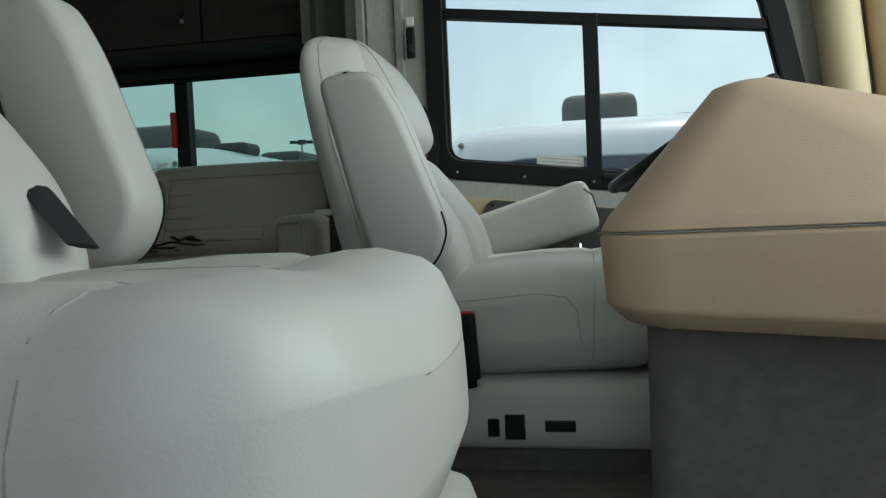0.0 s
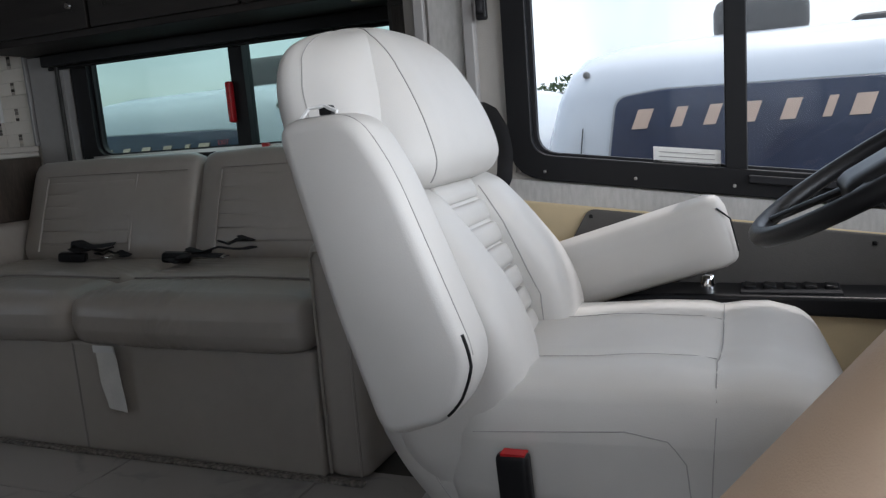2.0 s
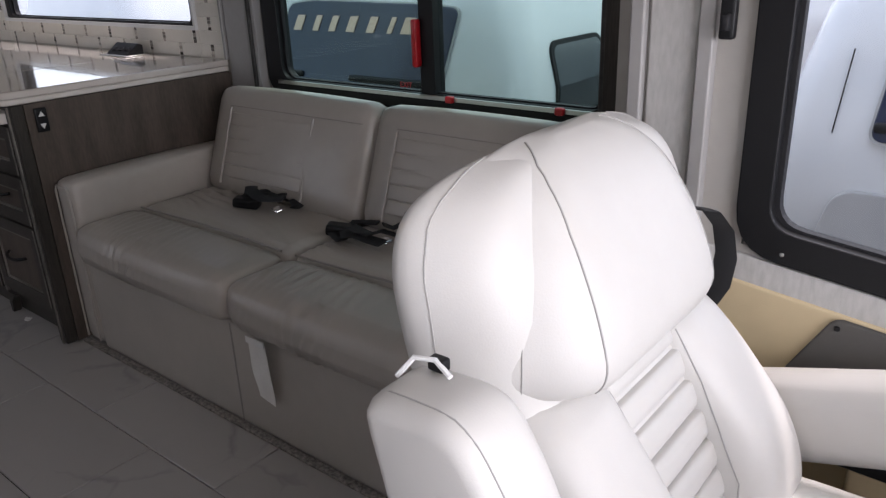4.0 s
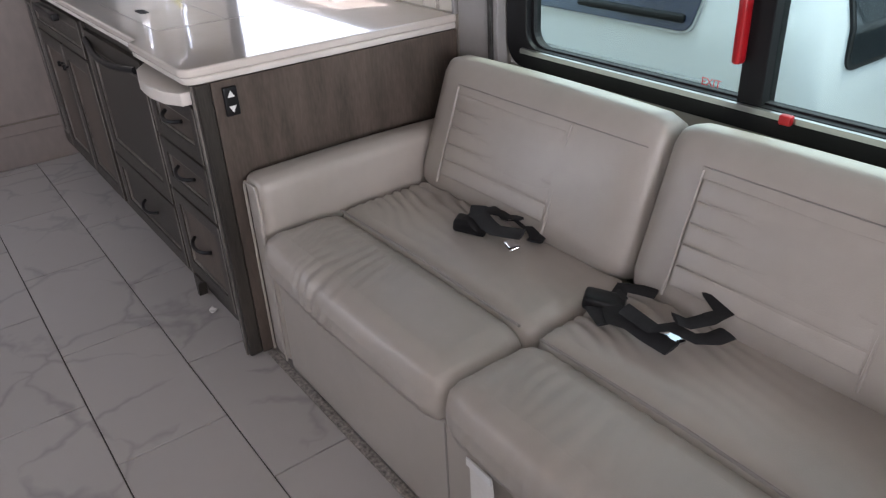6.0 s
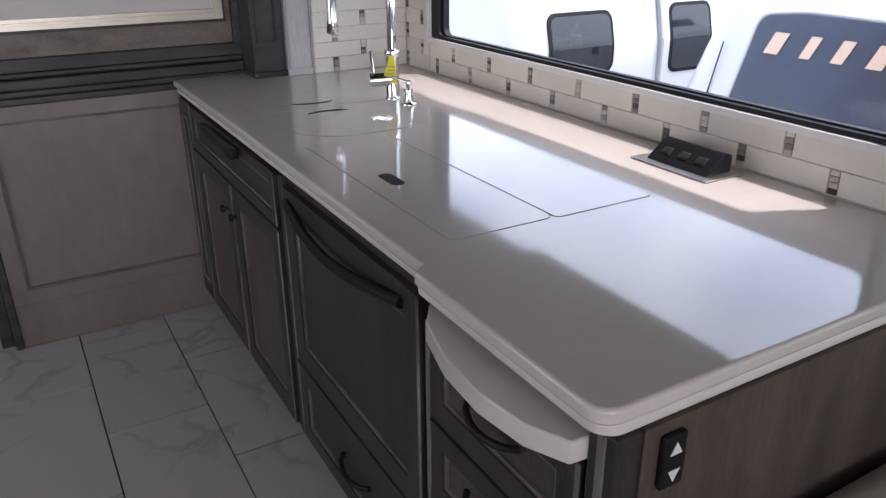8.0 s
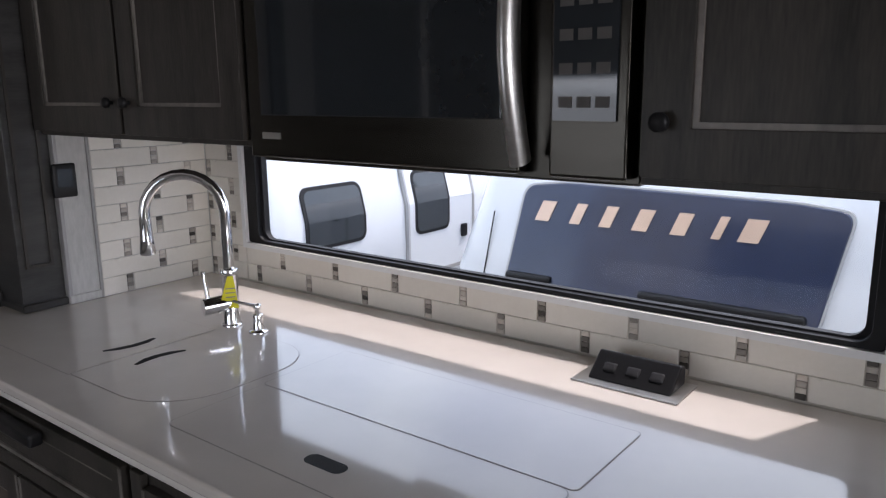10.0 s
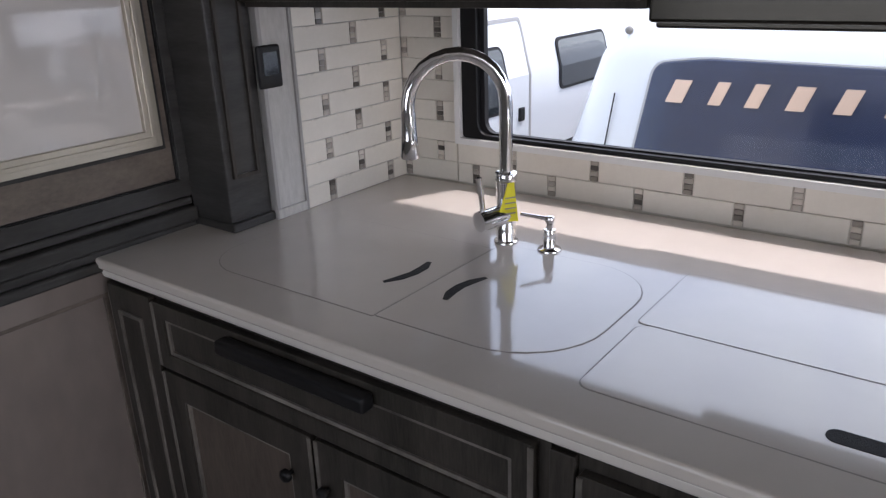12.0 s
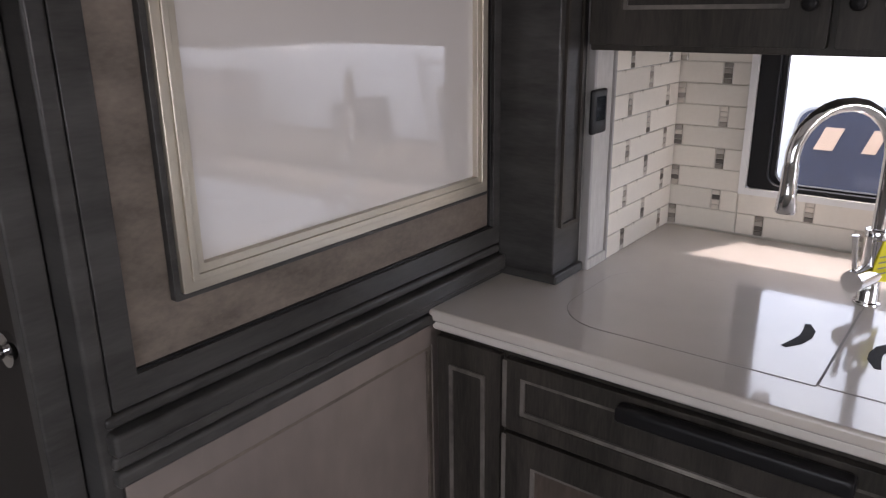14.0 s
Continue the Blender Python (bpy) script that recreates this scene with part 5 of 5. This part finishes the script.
part("hub", pillow(0.17, 0.16, 0.05, 0.024, m=W @ T(0, 0, -0.015)), "black", whl, smooth=True)
for a in (0.35, math.pi - 0.35, -math.pi / 2 - 0.5, -math.pi / 2 + 0.5):
    part("spoke", tube([W @ Vector((0.05 * math.cos(a), 0.05 * math.sin(a), -0.015)), W @ Vector((0.215 * math.cos(a), 0.215 * math.sin(a), 0))], 0.014, 8, flat=0.5), "black", whl, smooth=True)
part("column", tube([W @ Vector((0, 0, -0.02)), W @ Vector((0, 0, -0.30))], 0.045, 14), "black", whl, smooth=True)
sl = -0.122


def raked(x0, x1, top0, bot0, s_top=sl, s_bot=sl):
    return [(x0, bot0), (x1, bot0 + s_bot * (x1 - x0)), (x1, top0 + s_top * (x1 - x0)), (x0, top0)]


tagged(put("wall_lining", prism(raked(2.125, 3.55, 0.728, 0.672), "y", CAB_Y - 0.012, CAB_Y - 0.001), "linen", bevel=0.004), "pale grey padded strip under the driver window", "trim", kind="structure")
tagged(put("side_panel", prism(raked(2.125, 3.55, 0.676, 0.02, sl, 0), "y", CAB_Y - 0.018, CAB_Y - 0.003), "beige", bevel=0.006), "beige vinyl panel below the driver window", "trim", kind="structure")
sk = thing("speaker_panel", "charcoal moulded panel screwed below the driver window", "panel", (0, 0, 0))
part("plate", prism(round_corners([(2.300, 0.49), (3.40, 0.37), (3.40, 0.520), (2.385, 0.640)], 0.02), "y", CAB_Y - 0.032, CAB_Y - 0.019), "darkpanel", sk, bevel=0.004)
for sx, sz in ((2.392, 0.622), (2.695, 0.585), (3.0, 0.548)):
    part("screw", pillow(0.010, 0.006, 0.010, 0.003, m=T(sx, CAB_Y - 0.033, sz)), "black", sk, smooth=True)
cs = thing("side_console", "black driver side console with switches and a chrome knob", "console", (0, 0, 0))
part("shelf", prism([(2.42, 0.43), (3.40, 0.40), (3.40, 0.455), (2.60, 0.462), (2.42, 0.455)], "y", 0.235, CAB_Y - 0.034), "black", cs, bevel=0.01, seg=3)
part("support", box(2.46, 3.40, 0.26, CAB_Y - 0.02, 0.0, 0.43), "beige", cs, bevel=0.01)
part("knob", lathe([(0.017, 0), (0.017, 0.03), (0.013, 0.034), (0.004, 0.035)], at=(2.662, 0.315, 0.458)), "chrome", cs, "round chrome knob", smooth=True)
part("switch_plate", box(2.73, 2.93, 0.25, 0.345, 0.456, 0.466), "rubber", cs, bevel=0.003)
for i in range(5):
    part("switch", pillow(0.026, 0.04, 0.012, 0.004, m=T(2.75 + i * 0.040, 0.297, 0.468, 0, 8)), "black", cs, smooth=True)
for x0, w in ((3.50, 0.10), (3.64, 0.10)):
    tagged(put("pillar_cover", tube([(x0 - 0.02, CAB_Y - 0.05, -0.0), (x0 - 0.02, CAB_Y - 0.05, 0.7), (x0 - 0.16, CAB_Y - 0.06, TOP)], w * 0.62, 14), "beige", smooth=True), "rounded beige vinyl pillar cover beside the windscreen", "trim", kind="structure")
ws = thing("windscreen", "large clear curved windscreen in a black frame", "windscreen", kind="structure")
part("frame", ring([(-1.85, 0.75), (0.25, 0.75), (0.25, 1.75), (-1.85, 1.75)], [(-1.80, 0.80), (0.20, 0.80), (0.20, 1.70), (-1.80, 1.70)], "x", FRONT + 0.0, FRONT + 0.045), "alu", ws)
p = part("pane", box(FRONT + 0.02, FRONT + 0.024, -1.80, 0.20, 0.80, 1.70), "clear", ws)
p.visible_shadow = False
ed = thing("door_2", "white entry door standing open against the outside wall", "door", (0, 0, 0), kind="structure")
part("leaf", box(3.13, 3.88, DOOR_SIDE - 0.12, DOOR_SIDE - 0.06, -0.75, 1.93), "shell", ed, bevel=0.01)
part("door_frame", ring([(2.33, -0.945), (3.12, -0.945), (3.12, 1.95), (2.33, 1.95)], [(2.355, -0.92), (3.095, -0.92), (3.095, 1.925), (2.355, 1.925)], "y", DOOR_SIDE - 0.055, DOOR_SIDE + 0.008), "alu", ed)


# ---------------------------------------------------------------- parked trailers outside
def plan(hw, y0, y1, r, z):
    return [(x, y, z) for x, y in rounded(-hw, hw, y0, y1, 0.1, 6, (r, r, 0.05, 0.05))]


def trailer(label, cap=True):
    t = thing("trailer", label, "trailer", (-1.47, 0, -0.95), group="parked trailers")
    dz = 0.95
    part("body", loft([plan(1.40, 3.30, 12.5, 0.30, -0.45 + dz), plan(1.42, 3.10, 12.5, 0.28, -0.05 + dz), plan(1.41, 3.075, 12.5, 0.26, 0.40 + dz), plan(1.27, 3.215, 12.5, 0.24, 0.95 + dz),
                       plan(1.21, 3.27, 12.5, 0.26, 1.10 + dz), plan(1.14, 3.40, 12.5, 0.34, 1.21 + dz), plan(1.00, 3.70, 12.5, 0.40, 1.28 + dz), plan(0.80, 4.2, 12.5, 0.40, 1.33 + dz)]), "shell", t, smooth=True, bevel=0.02)
    o = round_corners([(-0.93, 0.36), (0.76, 0.36), (0.86, 0.93), (0.60, 0.955), (-0.60, 0.975), (-0.87, 0.945)], 0.07)
    lean = Matrix(((1, 0, 0, 0), (0, 1, 0.26, -0.26 * (0.40 + dz)), (0, 0, 1, 0), (0, 0, 0, 1)))

    def leaned(bm):
        bm.transform(lean)
        return bm
    if cap:
        pn = part("front_panel", leaned(prism([(x, z + dz) for x, z in o], "y", 3.045, 3.20)), "navy", t, "glossy dark blue front panel", bevel=0.008)
        part("trim_line", leaned(ring([(x * 1.014, 0.66 + (z - 0.66) * 1.03 + dz) for x, z in o], [(x, z + dz) for x, z in o], "y", 3.052, 3.19)), "ltgrey", pn)
        # emblem: slim slanted copper bars in place of lettering
        for k, (x, w) in enumerate(((-0.78, 0.17), (-0.56, 0.12), (-0.38, 0.13), (-0.19, 0.16), (0.02, 0.15), (0.23, 0.045), (0.36, 0.19))):
            q = 0.045 if w < 0.1 else w * 0.52
            part("emblem_bar", leaned(prism([(x, 0.756 + dz), (x + q, 0.756 + dz), (x + q + 0.040, 0.868 + dz), (x + 0.040, 0.868 + dz)], "y", 3.038, 3.046)), "brass", pn, "copper-coloured raised emblem bar")
        for x0, x1 in ((-0.92, -0.62), (-0.1, 0.72)):
            part("marker_strip", pillow(x1 - x0, 0.05, 0.05, 0.02, m=T((x0 + x1) / 2, 3.05, 0.43 + dz)), "black", pn, "black moulded strip", smooth=True)
    lo = part("lower_skirt", prism([(x, z + dz) for x, z in round_corners([(-1.15, -0.30), (1.15, -0.30), (1.05, 0.10), (-1.05, 0.10)], 0.12)], "y", 3.06, 3.2), "ltgrey", t, "grey lower front skirt", bevel=0.01)
    part("antenna", tube([(-1.10, 3.07, 0.38 + dz), (-1.07, 3.15, 0.78 + dz)], 0.004, 6), "black", t)
    for s in (-1, 1):
        part("marker_lamp", lathe([(0.022, 0), (0.022, 0.012), (0.012, 0.02)], n=12), "seam", t, "small round marker lamp", smooth=True).matrix_basis = T(s * 1.06, 3.285, 1.10 + dz, 90)
    for y, h in ((5.2, 0.34), (8.4, 0.34)):
        part("air_conditioner", pillow(0.66, 0.95, h, 0.10, m=T(-0.05, y, 1.47 + dz), taper=0.1), "darkpanel", t, "dark roof air conditioner", smooth=True)
    part("roof_vent", pillow(0.36, 0.36, 0.13, 0.05, m=T(0.75, 5.0, 1.36 + dz)), "darkpanel", t, "roof vent cover", smooth=True)

    def to_side(bm, s):
        bmesh.ops.bisect_plane(bm, geom=bm.verts[:] + bm.edges[:] + bm.faces[:], plane_co=(0, 0, 0.40 + dz), plane_no=(0, 0, 1))
        for v in bm.verts:
            v.co.x -= s * 0.2545 * max(0.0, v.co.z - 0.40 - dz)
        return bm

    def side_window(parent, s, y0, y1, z0, z1):
        zs = [(y, z + dz) for y, z in rounded(y0, y1, z0, z1, 0.09)]
        wdw = part("window", to_side(prism(zs, "x", s * 1.39, s * 1.428), s), "rubber", parent)
        part("pane", to_side(prism([(y, z + dz) for y, z in rounded(y0 + 0.03, y1 - 0.03, z0 + 0.03, z1 - 0.03, 0.07)], "x", s * 1.40, s * 1.431), s), "dim", wdw, "dark tinted pane")
    for s in (-1, 1):
        side_window(t, s, 3.53, 4.26, 0.16, 0.70)
        side_window(t, s, 6.6, 7.8, 0.15, 0.70)
        dr = part("door", to_side(prism([(y, z + dz) for y, z in rounded(4.86, 5.94, -0.32, 0.92, 0.05)], "x", s * 1.39, s * 1.422), s), "shell", t, "white trailer side door")
        part("door_seal", to_side(ring([(y, z + dz) for y, z in rounded(4.82, 5.98, -0.36, 0.96, 0.06)], [(y, z + dz) for y, z in rounded(4.86, 5.94, -0.32, 0.92, 0.05)], "x", s * 1.39, s * 1.426), s), "trim", dr, "grey door seal")
        side_window(dr, s, 4.97, 5.53, 0.08, 0.72)
        part("handle", pillow(0.03, 0.10, 0.14, 0.012, m=T(s * 1.43, 5.78, 0.02 + dz)), "black", dr, "black door latch", smooth=True)
    for s in (-1, 1):
        part("corner_strip", tube([(s * 1.425, 4.85, -0.40 + dz), (s * 1.425, 4.85, 0.40 + dz), (s * 1.27, 4.85, 1.05 + dz)], 0.025, 6), "ltgrey", t)
        part("wheel", lathe([(0.38, -0.12), (0.40, -0.08), (0.40, 0.08), (0.38, 0.12), (0.20, 0.13), (0.18, 0.08)], n=24), "rubber", t, smooth=True).matrix_basis = T(s * 1.2, 9.6, 0.40, 0, 90)
    part("landing_leg", box(-0.95, -0.87, 4.6, 4.68, 0.0, 0.6), "ltgrey", t)
    part("landing_leg", box(0.87, 0.95, 4.6, 4.68, 0.0, 0.6), "ltgrey", t)
    return t


tr = trailer("white fifth-wheel trailer with a glossy dark blue front panel")
for dx, dy in ((4.36, 0.0), (8.8, 0.0), (-6.5, 19.0), (-1.8, 19.0), (3.0, 19.0), (7.8, 19.0), (-11.5, 19.0)):
    copy_thing(tr, Matrix.Translation((-1.47 + dx, dy, -0.95)))

plain = trailer("white fifth-wheel trailer with a plain white front cap", cap=False)
plain.matrix_basis = Matrix.Translation((-6.18, 0.1, -0.95))
copy_thing(plain, Matrix.Translation((-10.3, 0.2, -0.95)))


def lot_lamp(x, y):
    l = thing("lot_lamp", "tall grey lot light pole with four lamp heads", "lamp post", (x, y, -0.95), group="lot lights")
    part("pole", tube([(0, 0, 0), (0, 0, 9.0)], [0.11, 0.07], 10), "ltgrey", l, smooth=True)
    for a in range(4):
        c, s = math.cos(a * 1.57 + 0.4), math.sin(a * 1.57 + 0.4)
        part("lamp_head", box(-0.3 + 0.7 * c, 0.3 + 0.7 * c, -0.2 + 0.7 * s, 0.2 + 0.7 * s, 8.8, 9.05), "darkpanel", l)
        part("arm", tube([(0, 0, 8.95), (0.6 * c, 0.6 * s, 8.95)], 0.04, 6), "ltgrey", l)
    return l


lot_lamp(-22, 62)
lot_lamp(6, 70)


def woods():
    """Far belt of trees: many small ragged clumps on trunks."""
    bm = bmesh.new()
    rng = random.Random(7)
    for i in range(420):
        x, y = -150 + 300 * i / 420 + rng.uniform(-1, 1), 120 + rng.uniform(-6, 12)
        hgt = rng.uniform(4.5, 8.5)
        for k in range(26):
            c = Vector((x + rng.gauss(0, 1.1), y + rng.gauss(0, 0.8), -0.9 + hgt * (0.25 + 0.75 * rng.random() ** 0.8)))
            r = rng.uniform(0.35, 0.8)
            vs = [bm.verts.new(c + Vector((rng.uniform(-r, r), rng.uniform(-r, r), rng.uniform(-r, r)))) for _ in range(4)]
            for f in ((0, 1, 2), (0, 2, 3), (0, 3, 1), (1, 3, 2)):
                bm.faces.new([vs[j] for j in f])
    return tagged(put("tree_line", bm, "leaf"), "far belt of green trees behind the lot", "trees", kind="stuff")


woods()

# ---------------------------------------------------------------- small litter on the floor
def scrap(x, y, size, seed):
    """Crumpled bit of white plastic film."""
    rng = random.Random(seed)
    t = thing("plastic_scrap", "small crumpled scrap of white plastic on the floor", "litter", (x, y, 0.0), group="floor litter")
    bm = bmesh.new()
    bmesh.ops.create_icosphere(bm, subdivisions=2, radius=size)
    for v in bm.verts:
        k = 0.55 + 0.45 * noise.noise(v.co * 60 + Vector((seed, 0, 0))) + 0.25 * rng.random()
        v.co = Vector((v.co.x * k * 1.3, v.co.y * k, max(0.0, (v.co.z + size) * 0.35 * k)))
    part("film", bm, "paper", t)


scrap(-1.37, -0.68, 0.017, 3)
scrap(-0.338, 0.02, 0.020, 8)

# ---------------------------------------------------------------- floor tiles
floor = bpy.data.objects["floor"]
TL, TW = 0.61, 0.305
floor_meshes = {}


def floor_tile(x0, x1, y0, y1):
    key = (round(x1 - x0, 4), round(y1 - y0, 4))
    if key not in floor_meshes:
        hx, hy = (x1 - x0) / 2 - 0.0021, (y1 - y0) / 2 - 0.0021
        bm = box(-hx, hx, -hy, hy, -0.007, 0.0)
        bmesh.ops.bevel(bm, geom=[e for e in bm.edges if all(v.co.z > -0.001 for v in e.verts)], offset=0.0015, segments=1, affect="EDGES")
        me = bpy.data.meshes.new("floor_tile")
        bm.to_mesh(me)
        bm.free()
        me.materials.append(M["tile"])
        floor_meshes[key] = me
    ob = new("floor_tile", floor_meshes[key])
    ob.parent = floor
    ob.matrix_basis = T((x0 + x1) / 2, (y0 + y1) / 2, 0.0)


for row in range(-6, 1):
    y0 = -0.155 + TW * row
    y1 = y0 + TW
    shift = 0.207 if row % 2 else 0.506
    for k in range(-6, 5):
        x0 = max(REAR, shift + TL * k)
        x1 = min(2.33, shift + TL * (k + 1))
        if x1 - x0 > 0.02:
            floor_tile(x0, x1, max(y0, DOOR_SIDE + 0.002), y1)
